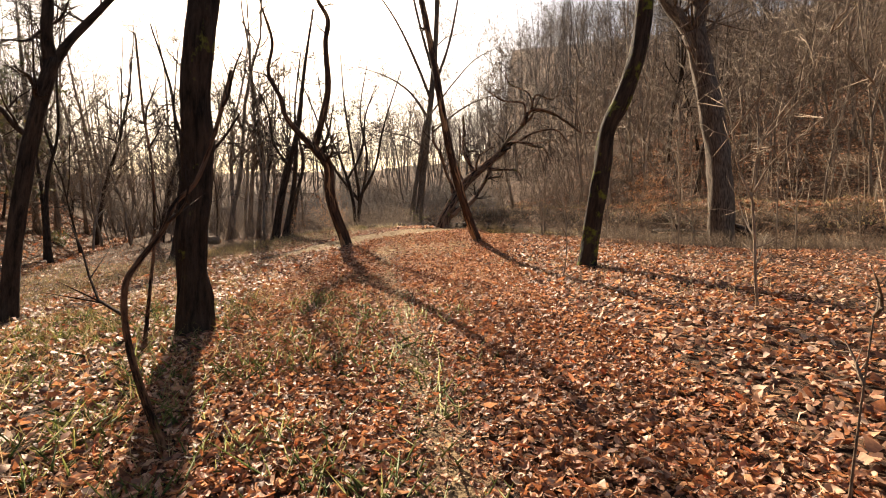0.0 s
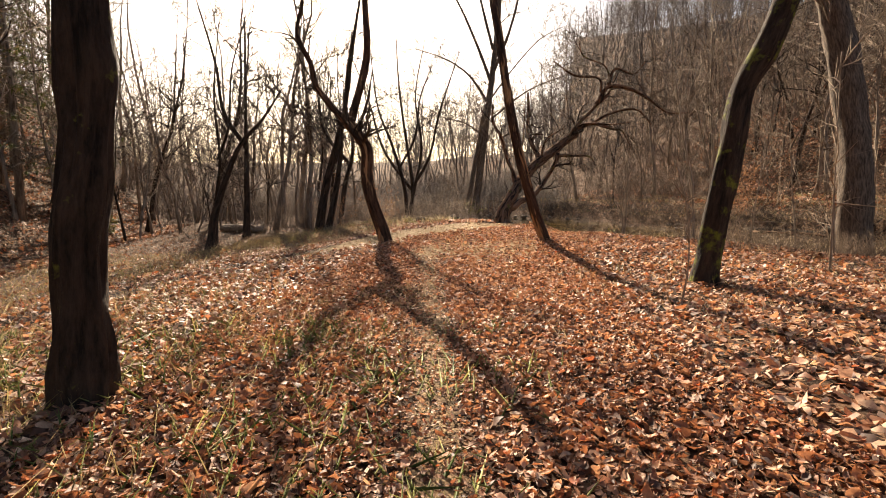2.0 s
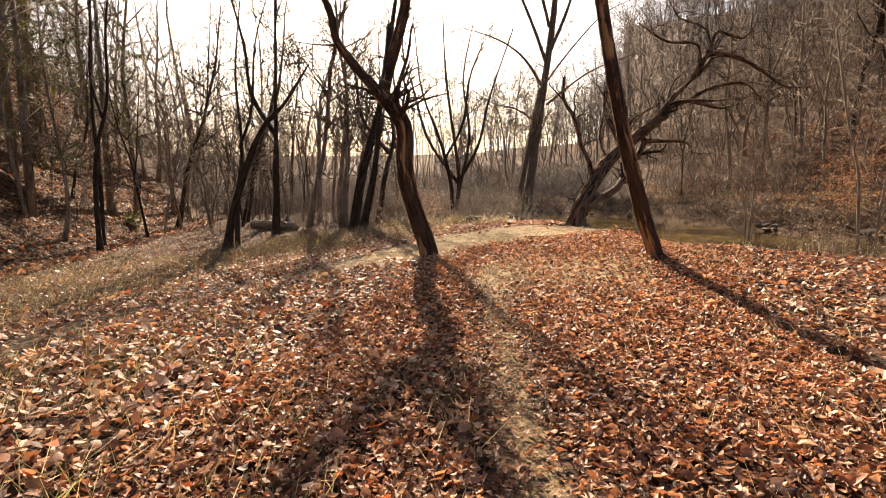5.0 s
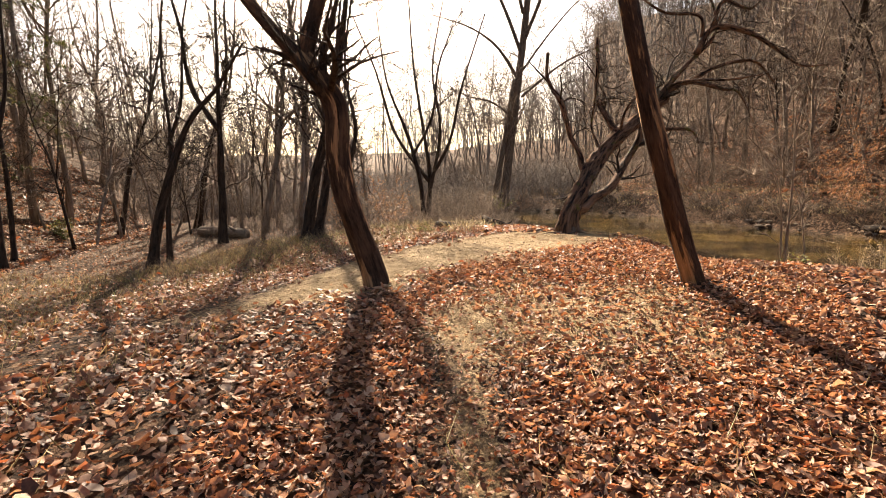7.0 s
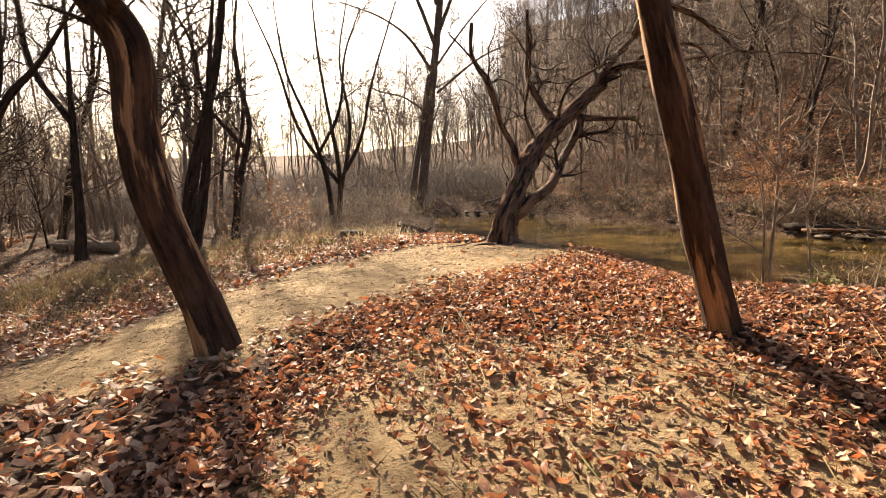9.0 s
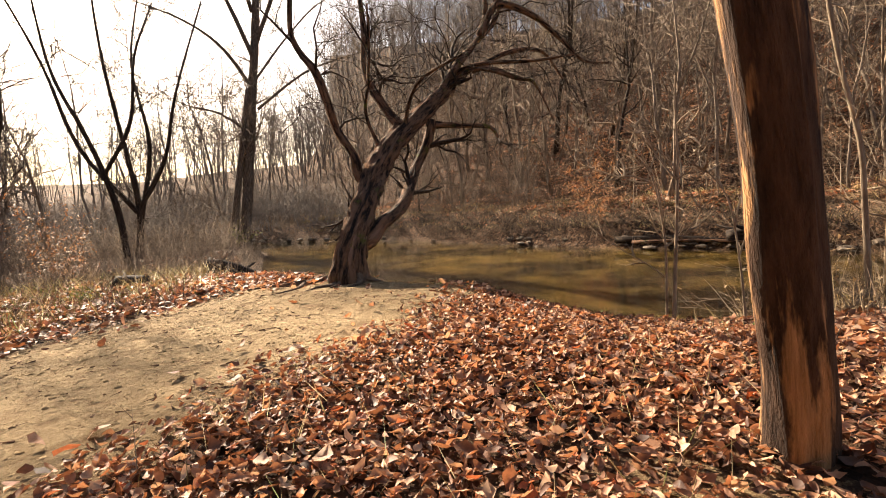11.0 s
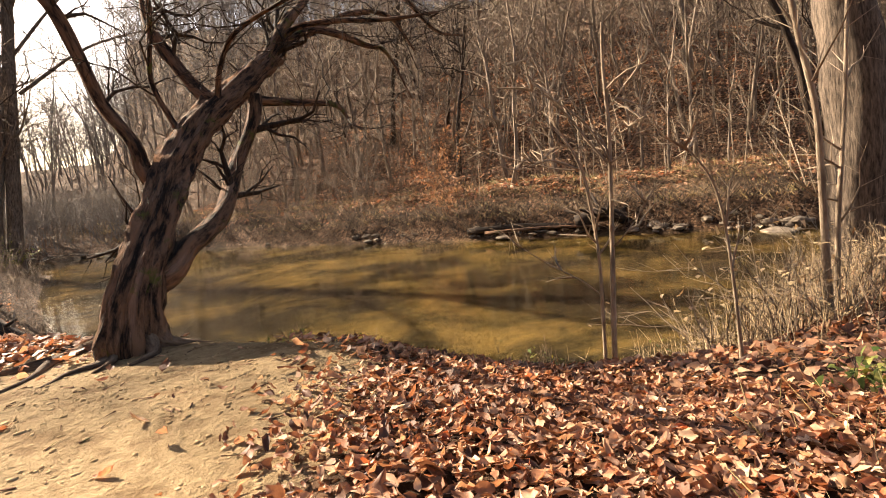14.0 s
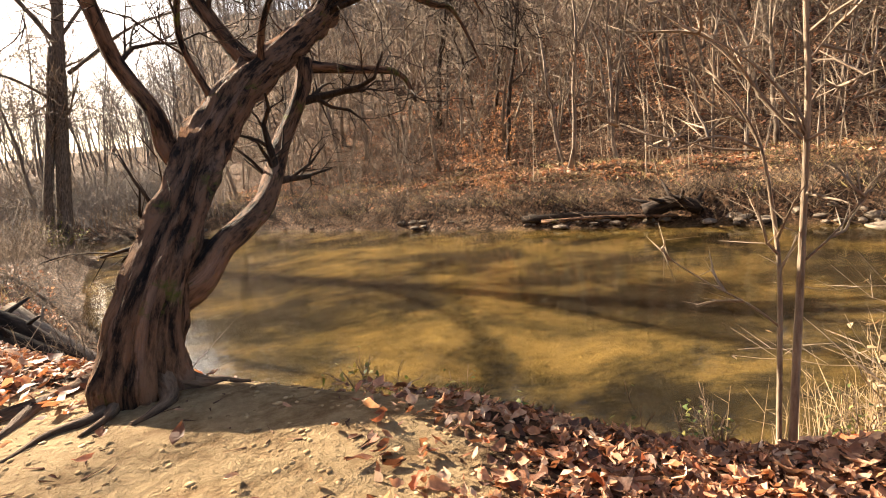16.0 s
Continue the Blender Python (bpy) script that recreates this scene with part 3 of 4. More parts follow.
def simple_tree(label, x, y, tops, r, seed, bark=BARK_DARK, limbs=(), shoots=10, shoot_len=2.6, level=3):
    z = h(x, y)
    stem = [(x, y, z)] + [(x + a, y + b, z + c) for a, b, c in tops]
    return hero_tree(label, stem, r, r * 0.16, [([(x + a, y + b, z + c) for a, b, c in l], ra, rb) for l, ra, rb in limbs], bark, seed, shoots=shoots, shoot_len=shoot_len, level=level, sides=12, stem_from=0.35, gnarl=0.27, fine=0.008)


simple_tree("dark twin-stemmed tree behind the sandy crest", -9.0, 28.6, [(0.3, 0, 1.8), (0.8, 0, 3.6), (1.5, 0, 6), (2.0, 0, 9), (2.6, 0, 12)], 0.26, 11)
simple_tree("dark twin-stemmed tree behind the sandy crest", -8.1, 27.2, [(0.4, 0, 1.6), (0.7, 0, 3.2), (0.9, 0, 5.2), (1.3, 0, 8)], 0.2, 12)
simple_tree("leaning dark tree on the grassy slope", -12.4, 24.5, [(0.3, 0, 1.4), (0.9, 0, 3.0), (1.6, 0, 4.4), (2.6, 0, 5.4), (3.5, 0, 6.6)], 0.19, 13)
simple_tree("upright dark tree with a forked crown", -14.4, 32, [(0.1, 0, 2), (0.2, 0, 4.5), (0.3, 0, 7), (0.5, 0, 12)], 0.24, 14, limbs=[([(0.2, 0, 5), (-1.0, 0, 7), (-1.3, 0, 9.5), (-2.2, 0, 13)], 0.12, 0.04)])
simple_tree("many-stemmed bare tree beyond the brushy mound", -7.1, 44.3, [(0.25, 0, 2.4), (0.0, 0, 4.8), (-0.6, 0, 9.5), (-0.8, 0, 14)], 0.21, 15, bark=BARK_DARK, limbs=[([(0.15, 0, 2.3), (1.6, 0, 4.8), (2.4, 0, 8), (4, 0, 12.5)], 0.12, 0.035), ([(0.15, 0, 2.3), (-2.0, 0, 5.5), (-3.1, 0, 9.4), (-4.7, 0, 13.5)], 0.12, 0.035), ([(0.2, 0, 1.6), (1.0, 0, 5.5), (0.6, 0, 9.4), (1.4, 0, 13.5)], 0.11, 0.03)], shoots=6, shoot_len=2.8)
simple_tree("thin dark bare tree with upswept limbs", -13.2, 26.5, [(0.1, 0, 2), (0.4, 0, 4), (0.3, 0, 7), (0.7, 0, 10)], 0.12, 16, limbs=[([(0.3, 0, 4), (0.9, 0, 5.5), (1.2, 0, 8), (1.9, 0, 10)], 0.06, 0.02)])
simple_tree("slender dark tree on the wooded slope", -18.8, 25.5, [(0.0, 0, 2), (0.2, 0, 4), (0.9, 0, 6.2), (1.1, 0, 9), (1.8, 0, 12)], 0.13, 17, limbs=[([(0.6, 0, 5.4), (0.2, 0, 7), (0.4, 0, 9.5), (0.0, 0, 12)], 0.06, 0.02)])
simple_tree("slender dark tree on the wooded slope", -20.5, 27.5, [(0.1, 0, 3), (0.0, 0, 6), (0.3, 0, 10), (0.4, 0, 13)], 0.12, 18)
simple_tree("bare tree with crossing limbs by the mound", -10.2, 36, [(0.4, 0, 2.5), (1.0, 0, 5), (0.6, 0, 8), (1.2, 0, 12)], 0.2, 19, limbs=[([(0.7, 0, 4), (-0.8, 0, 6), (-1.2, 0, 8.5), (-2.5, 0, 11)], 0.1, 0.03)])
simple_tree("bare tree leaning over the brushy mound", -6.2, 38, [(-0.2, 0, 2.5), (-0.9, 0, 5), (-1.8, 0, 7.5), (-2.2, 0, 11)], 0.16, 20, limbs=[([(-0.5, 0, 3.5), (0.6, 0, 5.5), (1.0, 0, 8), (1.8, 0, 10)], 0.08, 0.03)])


def sapling(label, stem, r0, r1, limbs, bark, seed, shoots=5, shoot_len=0.5, level=1, group="saplings"):
    t = hero_tree(label, stem, r0, r1, limbs, bark, seed, flare=0.3, sides=8, rough=0.1, shoots=shoots, shoot_len=shoot_len, level=level, stem_from=0.35, category="sapling", name="sapling", fine=0.002)
    return tagged(t, group=group)


sapling("bent bare sapling stem beside the dark trunk", [(-1.77, 3.2, h(-1.77, 3.2)), (-1.83, 3.17, 0.35), (-1.88, 3.14, 0.64), (-1.9, 3.13, 0.92), (-1.88, 3.14, 1.12), (-1.81, 3.18, 1.25), (-1.7, 3.24, 1.41), (-1.63, 3.28, 1.58), (-1.52, 3.34, 1.71), (-1.41, 3.4, 2.01), (-1.3, 3.45, 2.4)], 0.022, 0.012, [], BARK_SYC, 31, shoots=3)
sapling("pale many-branched sapling in the leaf litter", [(3.93, 6.69, h(3.93, 6.69)), (3.9, 6.71, 0.57), (3.89, 6.72, 0.99), (3.85, 6.74, 1.56)], 0.02, 0.014, [([(3.85, 6.74, 1.5), (4.03, 6.64, 1.9), (4.34, 6.45, 2.27), (4.65, 6.27, 2.56), (4.91, 6.12, 2.77)], 0.012, 0.004), ([(3.86, 6.73, 1.45), (3.71, 6.82, 1.92), (3.62, 6.87, 2.56), (3.46, 6.97, 2.93)], 0.011, 0.004), ([(3.85, 6.74, 1.55), (3.94, 6.69, 2.18), (4.28, 6.49, 2.8), (4.5, 6.36, 3.34)], 0.011, 0.004)], BARK_PALE, 32, shoots=5, shoot_len=0.7)
sapling("thin straight sapling beside the dark trunk", [(-3.3, 5.75, h(-3.3, 5.75)), (-3.22, 5.8, 0.68), (-3.16, 5.85, 1.22), (-3.14, 5.88, 1.96), (-3.18, 5.86, 2.57), (-3.2, 5.85, 3.4)], 0.02, 0.01, [], BARK_SYC, 33, shoots=4)
sapling("thin brown stems standing in the leaf litter", [(1.89, 2.44, h(1.89, 2.44)), (1.95, 2.47, 0.5), (2.02, 2.5, 0.95)], 0.008, 0.004, [], BRUSH, 34, shoots=2, shoot_len=0.25)
sapling("pale twin sapling at the creek's edge", [(3.67, 19.87, h(3.67, 19.87) - 0.05)] + [(3.71, 19.84, 0.41), (3.73, 19.83, 0.86), (3.75, 19.82, 1.37), (3.76, 19.81, 1.89), (3.75, 19.82, 2.39), (3.76, 19.81, 2.77)], 0.028, 0.012,
        [([(3.64, 19.94, h(3.64, 19.94) - 0.05)] + [(3.65, 19.93, 0.09), (3.65, 19.93, 0.72), (3.61, 19.96, 1.21), (3.55, 19.99, 1.54), (3.45, 20.06, 1.80), (3.31, 20.14, 1.98)], 0.019, 0.006), ([(3.75, 19.82, 1.58), (3.61, 19.90, 1.87), (3.37, 20.04, 2.13), (3.05, 20.23, 2.33)], 0.011, 0.004), ([(3.53, 19.98, 1.52), (3.30, 20.12, 1.63), (3.02, 20.28, 1.58), (2.77, 20.43, 1.75)], 0.01, 0.003), ([(3.75, 19.82, 1.72), (3.85, 19.76, 1.88), (3.97, 19.69, 1.83), (4.09, 19.62, 1.92)], 0.008, 0.003), ([(3.66, 19.93, 0.33), (3.49, 20.03, 0.50), (3.24, 20.18, 0.69), (2.99, 20.33, 0.91)], 0.009, 0.003), ([(3.76, 19.81, 2.02), (3.88, 19.74, 2.18), (4.03, 19.65, 2.36)], 0.008, 0.003),
         ([(3.73, 19.83, 1.56), (3.66, 19.98, 1.78), (3.54, 20.22, 2.18), (3.41, 20.49, 2.44), (3.31, 20.71, 2.66)], 0.013, 0.004), ([(3.63, 20.03, 1.51), (3.52, 20.26, 1.55), (3.42, 20.48, 1.63), (3.32, 20.68, 1.7), (3.24, 20.84, 1.78)], 0.009, 0.003), ([(3.74, 19.81, 1.54), (3.8, 19.67, 1.65), (3.85, 19.58, 1.8), (3.87, 19.52, 1.96)], 0.009, 0.003), ([(3.73, 19.81, 0.79), (3.79, 19.69, 0.94), (3.86, 19.54, 1.18), (3.91, 19.44, 1.37)], 0.008, 0.003), ([(3.66, 19.96, 1.01), (3.63, 20.03, 1.52), (3.57, 20.16, 1.81), (3.51, 20.27, 2.01)], 0.011, 0.004)], BARK_PALE, 35, shoots=3, shoot_len=0.4)
sapling("tan sapling leaning over the reeds", [(5.35, 18.68, h(5.35, 18.68)), (5.3, 18.71, 1.13), (5.25, 18.73, 1.82), (5.09, 18.83, 2.67), (4.95, 18.9, 3.6), (4.8, 18.95, 4.6)], 0.035, 0.02, [], BARK_PALE, 36, shoots=8, shoot_len=0.9)
sapling("tan sapling leaning over the reeds", [(5.66, 18.73, h(5.66, 18.73)), (5.68, 18.71, 0.86), (5.71, 18.69, 1.34), (5.76, 18.67, 2.07), (5.8, 18.65, 3.4)], 0.028, 0.014, [], BARK_PALE, 37, shoots=8, shoot_len=0.8)
sapling("small pale sapling at the water's edge", [(3.41, 18.55, h(3.41, 18.55)), (3.38, 18.57, 0.6), (3.33, 18.6, 1.1), (3.26, 18.65, 1.4), (3.09, 18.74, 1.65)], 0.014, 0.006, [], BARK_PALE, 38, shoots=5, shoot_len=0.4)
sapling("thin pale sapling beside the mossy tree", [(2.15, 9.73, h(2.15, 9.73))] + [(2.21, 9.70, 0.52), (2.21, 9.70, 0.99), (2.17, 9.72, 1.36), (2.09, 9.76, 1.69), (2.04, 9.79, 2.10)], 0.012, 0.006, [], BARK_PALE, 39, shoots=4, shoot_len=0.5)
for k, (x, y) in enumerate([(7.2, 15.5), (8.8, 14.2), (6.2, 17.2), (10.5, 16.0), (5.6, 12.8), (12.5, 14.5), (7.8, 18.2), (14, 18), (9.5, 11.5)]):
    rg = random.Random(60 + k)
    z, a = h(x, y), rg.uniform(-0.3, 0.3)
    sapling("pale bare sapling among the brush", [(x, y, z), (x + a * 0.3, y, z + 0.9), (x + a, y + a * 0.5, z + 2.0), (x + a * 1.6, y + a, z + rg.uniform(2.8, 4.2))], 0.022, 0.008, [], BARK_PALE, 70 + k, shoots=9, shoot_len=0.9)


# ---- woods on the slopes: a few trees, copied; the farther ones joined ----
def wood_shapes(seed, height, r, forked, fine, limbs, kids):
    rg = random.Random(seed)
    pts = [Vector((0, 0, -0.4))]
    d = Vector((rg.gauss(0, 0.06), rg.gauss(0, 0.06), 1))
    n = 9
    for k in range(n):
        d = (d + Vector((rg.gauss(0, 0.12), rg.gauss(0, 0.12), 0.14))).normalized()
        pts.append(pts[-1] + d * height / n)
    radii = [r * (1.35 if k == 0 else 1) * (1 - 0.88 * k / n) for k in range(n + 1)]
    s, c = Shape(), Shape()
    s.tube(pts, radii, 7, 0.12)
    if forked:
        i = rg.randint(3, 4)
        q, d, line = pts[i], Vector((rg.gauss(0, 0.3), rg.gauss(0, 0.3), 0.8)), [pts[i]]
        for k in range(6):
            d = (d + Vector((rg.gauss(0, 0.1), rg.gauss(0, 0.1), 0.15))).normalized()
            line.append(line[-1] + d * height * 0.1)
        rr = [radii[i] * 0.75 * (1 - 0.85 * k / 6) for k in range(7)]
        s.tube(line, rr, 6, 0.1)
        for k in range(5):
            j = rg.randint(2, 6)
            grow(c, line[j], Vector((rg.gauss(0, 1), rg.gauss(0, 1), 0.9)), height * 0.15, rr[j] * 0.6 + 0.008, 2, rg, -0.02, 0.16, kids - 1, fine)
    for k in range(limbs):
        i = rg.randint(3, n)
        a = rg.uniform(0, 2 * math.pi)
        way = Vector((math.cos(a), math.sin(a), rg.uniform(0.4, 1.5)))
        grow(c, pts[i].lerp(pts[i - 1], rg.random()), way, height * rg.uniform(0.12, 0.3) * (1.25 - 0.07 * i), radii[i] * 0.5 + 0.01, 2, rg, -0.02, 0.24, kids, fine)
    return s, c


rng = random.Random(5)
LABELS = ["slender bare tree with a grey-brown trunk", "tall bare tree with fine grey twigs", "bare woodland tree with upswept branches", "thin young bare tree among others", "bare forked tree with a slightly bent trunk", "tall thin bare tree on the wooded slope", "bare forked tree with an open twiggy crown", "straight bare tree with high branches", "pale-barked bare tree on the slope", "dark bare tree with crooked limbs"]
kinds = []
for k, lab in enumerate(LABELS):
    root = tagged(new("tree"), lab, "tree", "bare trees of the wood")
    s, c = wood_shapes(40 + k, rng.uniform(12, 20), rng.uniform(0.085, 0.155), "forked" in lab or k in (1, 3, 9), 0.009, 17, 2)
    bark = BARK_PALE if k == 8 else BARK_DARK if k in (9, 4) else BARK_FAR
    part("trunk", s, bark, root)
    part("crown", c, TWIG_DARK if k in (9, 4) else TWIG, root)["kind"] = "stuff"
    kinds.append(root)
spots = []


def scatter(count, box, ok, gap, keep):
    made = 0
    for _ in range(count * 30):
        if made >= count:
            break
        x, y = rng.uniform(box[0], box[2]), rng.uniform(box[1], box[3])
        if ok(x, y) and all((x - a) ** 2 + (y - b) ** 2 > gap * gap for a, b in spots):
            spots.append((x, y))
            keep.append((x, y))
            made += 1


def side_band(side, lo, hi):
    def test(x, y):
        d, s = creek(x, y)
        return bool(s == side and lo < d < hi)
    return test


def clear_left(x, y):
    d, s = creek(x, y)
    return bool(s == -1 and d > 3 and x < -9 - 0.12 * (y - 20) and not (x > -17 and y < 30))


near_wood, far_wood, thin_wood = [], [], []
scatter(62, (8, 5, 50, 70), side_band(1, 5.0, 20), 2.2, near_wood)
scatter(95, (8, 5, 70, 80), side_band(1, 18, 36), 1.7, near_wood)
scatter(74, (-48, 14, -19, 50), lambda x, y: x < -20, 1.8, near_wood)
scatter(36, (-34, 32, -10, 66), clear_left, 2.0, near_wood)
scatter(190, (6, 4, 60, 70), side_band(1, 8, 32), 1.0, thin_wood)
scatter(90, (-50, 14, -18, 60), lambda x, y: x < -19.5, 1.0, thin_wood)
scatter(620, (-20, -5, 130, 130), side_band(1, 22, 95), 1.3, far_wood)
scatter(240, (-110, 8, -26, 100), lambda x, y: x < -27, 1.7, far_wood)
scatter(350, (-90, 66, 45, 165), lambda x, y: bool(creek(x, y)[0] > 2), 1.5, far_wood)
scatter(170, (0, 105, 120, 215), side_band(1, 40, 190), 2.2, far_wood)
scatter(300, (0, 66, 110, 185), side_band(1, 20, 150), 1.8, far_wood)
scatter(40, (-70, -45, 70, -14), lambda x, y: True, 5, far_wood)


def planted(x, y, s):
    return pose(x, y, h(x, y), rng.gauss(0, 3), rng.gauss(0, 3), rng.uniform(0, 360)) @ Matrix.Diagonal((s * rng.uniform(0.9, 1.15), s * rng.uniform(0.9, 1.15), s, 1))


used = set()
for x, y in near_wood:
    k = rng.randrange(len(kinds))
    m = planted(x, y, rng.choice((0.45, 0.65, 0.8, 0.95, 1.05, 1.15)))
    if k in used:
        copy_thing(kinds[k], m)
    else:
        used.add(k)
        kinds[k].matrix_basis = m


def triangle_mesh(name, v, f, mat):
    m = bpy.data.meshes.new(name)
    m.vertices.add(len(v))
    m.vertices.foreach_set("co", v.ravel())
    m.loops.add(f.size)
    m.loops.foreach_set("vertex_index", f.ravel())
    m.polygons.add(len(f))
    m.polygons.foreach_set("loop_start", np.arange(0, f.size, 3))
    m.polygons.foreach_set("loop_total", np.full(len(f), 3))
    m.update(calc_edges=True)
    m.materials.append(mat)
    return m


def joined(name, label, category, mats, shapes, places, lo, hi):
    """Many far trees in one mesh."""
    arrays = []
    for s in shapes:
        tris = [t for q in s.f for t in ([q] if len(q) == 3 else [(q[0], q[i], q[i + 1]) for i in range(1, len(q) - 1)])]
        arrays.append((np.array([tuple(v) for v in s.v]), np.array(tris)))
    vs, fs, base = [], [], 0
    for x, y in places:
        v, f = arrays[rng.randrange(len(arrays))]
        m = np.array(planted(x, y, rng.uniform(lo, hi)))
        vs.append(v @ m[:3, :3].T + m[:3, 3])
        fs.append(f + base)
        base += len(v)
    return tagged(new(name, triangle_mesh(name, np.concatenate(vs), np.concatenate(fs), mats)), label, category, kind="stuff")


def far_tree(seed, height, r):
    rg = random.Random(seed)
    s = Shape()
    pts, d = [Vector((0, 0, -0.5))], Vector((rg.gauss(0, 0.05), rg.gauss(0, 0.05), 1))
    for k in range(6):
        d = (d + Vector((rg.gauss(0, 0.16), rg.gauss(0, 0.16), 0.12))).normalized()
        pts.append(pts[-1] + d * height / 6)
    s.tube(pts, [r * (1 - 0.9 * k / 6) for k in range(7)], 5, 0.1, tip=False)
    for k in range(20):
        i = rg.randint(2, 6)
        p = pts[i].lerp(pts[i - 1], rg.random())
        a = rg.uniform(0, 6.283)
        e = Vector((math.cos(a), math.sin(a), rg.uniform(0.4, 1.6))).normalized() * height * rg.uniform(0.1, 0.22)
        s.spike(p, p + e, 0.035)
        for _ in range(5):
            q = p + e * rg.uniform(0.3, 1)
            s.spike(q, q + Vector((rg.gauss(0, 0.7), rg.gauss(0, 0.7), rg.gauss(0.4, 0.5))) * height * 0.085, 0.024)
    return s


far_kinds = [far_tree(90 + k, 14 + 1.2 * k, 0.09 + 0.009 * k) for k in range(7)]
joined("far_wood", "bare grey-brown woods covering the farther slopes", "woods", BARK_FAR, far_kinds, [p for p in far_wood if p[1] < 62], 0.7, 1.3)
joined("far_wood", "bare woods far up the valley, haze put into the bark colour", "woods", BARK_HAZE, far_kinds, [p for p in far_wood if p[1] >= 62], 0.6, 1.1)
joined("young_wood", "thin young trees crowding the slopes", "woods", BARK_FAR, [far_tree(190 + k, 9 + 1.1 * k, 0.055 + 0.008 * k) for k in range(5)], thin_wood, 0.6, 1.2)
low = []
for k in range(5):
    s = Shape()
    rg = random.Random(120 + k)
    for _ in range(5):
        a = Vector((rg.gauss(0, 0.5), rg.gauss(0, 0.5), -0.1))
        grow(s, a, Vector((rg.gauss(0, 0.35), rg.gauss(0, 0.35), 1)), rg.uniform(1.5, 3.6), 0.016, 2, rg, -0.02, 0.18, 2, 0.006)
    low.append(s)
thicket = []
scatter(75, (6, 5, 50, 60), side_band(1, 3, 24), 1.2, thicket)
scatter(60, (-45, 12, -14, 60), clear_left, 1.2, thicket)
joined("thicket", "low bare saplings and shrubs under the trees", "brush", BRUSH, low, thicket, 0.5, 1.3)
grey = []
scatter(60, (-16, 40, 16, 90), side_band(1, 0.6, 10), 0.8, grey)
joined("thicket", "grey bare shrubs leaning over the water upstream", "brush", TWIG, low, grey, 0.8, 1.8)


# ---- fallen leaves ----
def leaf_chance(x, y):
    d, s = creek(x, y)
    e, _ = along(SAND, x, y)
    c = smooth(-0.6, 0.75, e + 0.22 * waves(x * 2.3, y * 2.3)) * 0.994 + 0.006
    c = c * (1 - 0.76 * np.exp(-((x + 0.6) / 1.6) ** 4 - ((y - 14.9) / 1.45) ** 4))
    c = c * smooth(0.35, 0.9, d) * (s < 0)
    c = c * (1 - 0.5 * np.exp(-((x - (0.4 - 0.14 * y)) / 0.26) ** 2) * (y < 15))
    off = np.abs(x - (0.1 - 0.05 * y))
    return c * (1 - 0.3 * smooth(5, 9, -x)) * (0.82 + 0.18 * waves(x * 1.1, y * 0.9)) * (1 - 0.55 * smooth(4, 8, off))


# a leaf as rows across its length (place along, half width), and a coarser one for farther off
ROWS_COARSE = [(-0.5, 0.12), (0.0, 0.36), (0.5, 0.1)]


def leaf_grid(rows, cols):
    pts = [(w * c, y) for y, w in rows for c in np.linspace(-1, 1, cols)]
    faces = []
    for i in range(len(rows) - 1):
        for j in range(cols - 1):
            a = i * cols + j
            faces += [(a, a + 1, a + cols + 1), (a, a + cols + 1, a + cols)]
    return np.array(pts), np.array(faces)


ROWS_FINE = [(-0.55, 0.03), (-0.22, 0.3), (0.1, 0.36), (0.55, 0.04)]
FINE, COARSE = leaf_grid(ROWS_FINE, 3), leaf_grid(ROWS_COARSE, 2)


def leaf_arrays(n, r, sizes, o):
    """Points of n curled leaves about their own middles."""
    yaw, tilt, turn, curl, wide = r.uniform(0, 6.283, n), r.normal(0, 0.42, n), r.normal(0, 0.45, n), r.uniform(0.2, 3.4, n), r.uniform(0.55, 1.2, n)
    jit = r.normal(0, 0.06 if len(o) < 20 else 0.025, (n, len(o), 3))
    ox, oy = o[:, 0][None] * wide[:, None] + jit[..., 0], o[:, 1][None] + jit[..., 1]
    bend = r.uniform(-0.5, 1.1, (n, 1))
    ang = ox * curl[:, None] * 1.6
    px = np.where(np.abs(curl[:, None]) > 0.1, np.sin(ang) / np.where(np.abs(curl[:, None]) > 0.1, curl[:, None] * 1.6, 1), ox) * sizes[:, None]
    pz = ((1 - np.cos(ang)) / np.where(np.abs(curl[:, None]) > 0.1, curl[:, None] * 1.6, 9) + oy ** 2 * bend + jit[..., 2] * 0.7 + 0.12 * ox * oy * r.normal(0, 4, (n, 1))) * sizes[:, None]
    py = oy * sizes[:, None]
    ct, st, cr, sr = np.cos(tilt)[:, None], np.sin(tilt)[:, None], np.cos(turn)[:, None], np.sin(turn)[:, None]
    x, y, z = px, py * ct - pz * st, py * st + pz * ct
    x, z = x * cr + z * sr, -x * sr + z * cr
    cy, sy = np.cos(yaw)[:, None], np.sin(yaw)[:, None]
    return np.stack([x * cy - y * sy, x * sy + y * cy, z], -1)


def leaf_sheet(name, centers, sizes, seed, lift, kind):
    r = np.random.RandomState(seed)
    n, (o, faces) = len(centers), kind
    v = leaf_arrays(n, r, sizes, o)
    g = land(centers[:, 0], centers[:, 1]) + r.uniform(0.004, lift, n) + 0.06 * sizes
    v = (v + np.concatenate([centers, g[:, None]], 1)[:, None]).reshape(-1, 3)
    f = ((np.arange(n) * len(o))[:, None, None] + faces[None]).reshape(-1, 3)
    m = triangle_mesh(name, v, f, LEAF)
    m.polygons.foreach_set("use_smooth", np.ones(len(f), bool))
    return m


rs = np.random.RandomState(3)


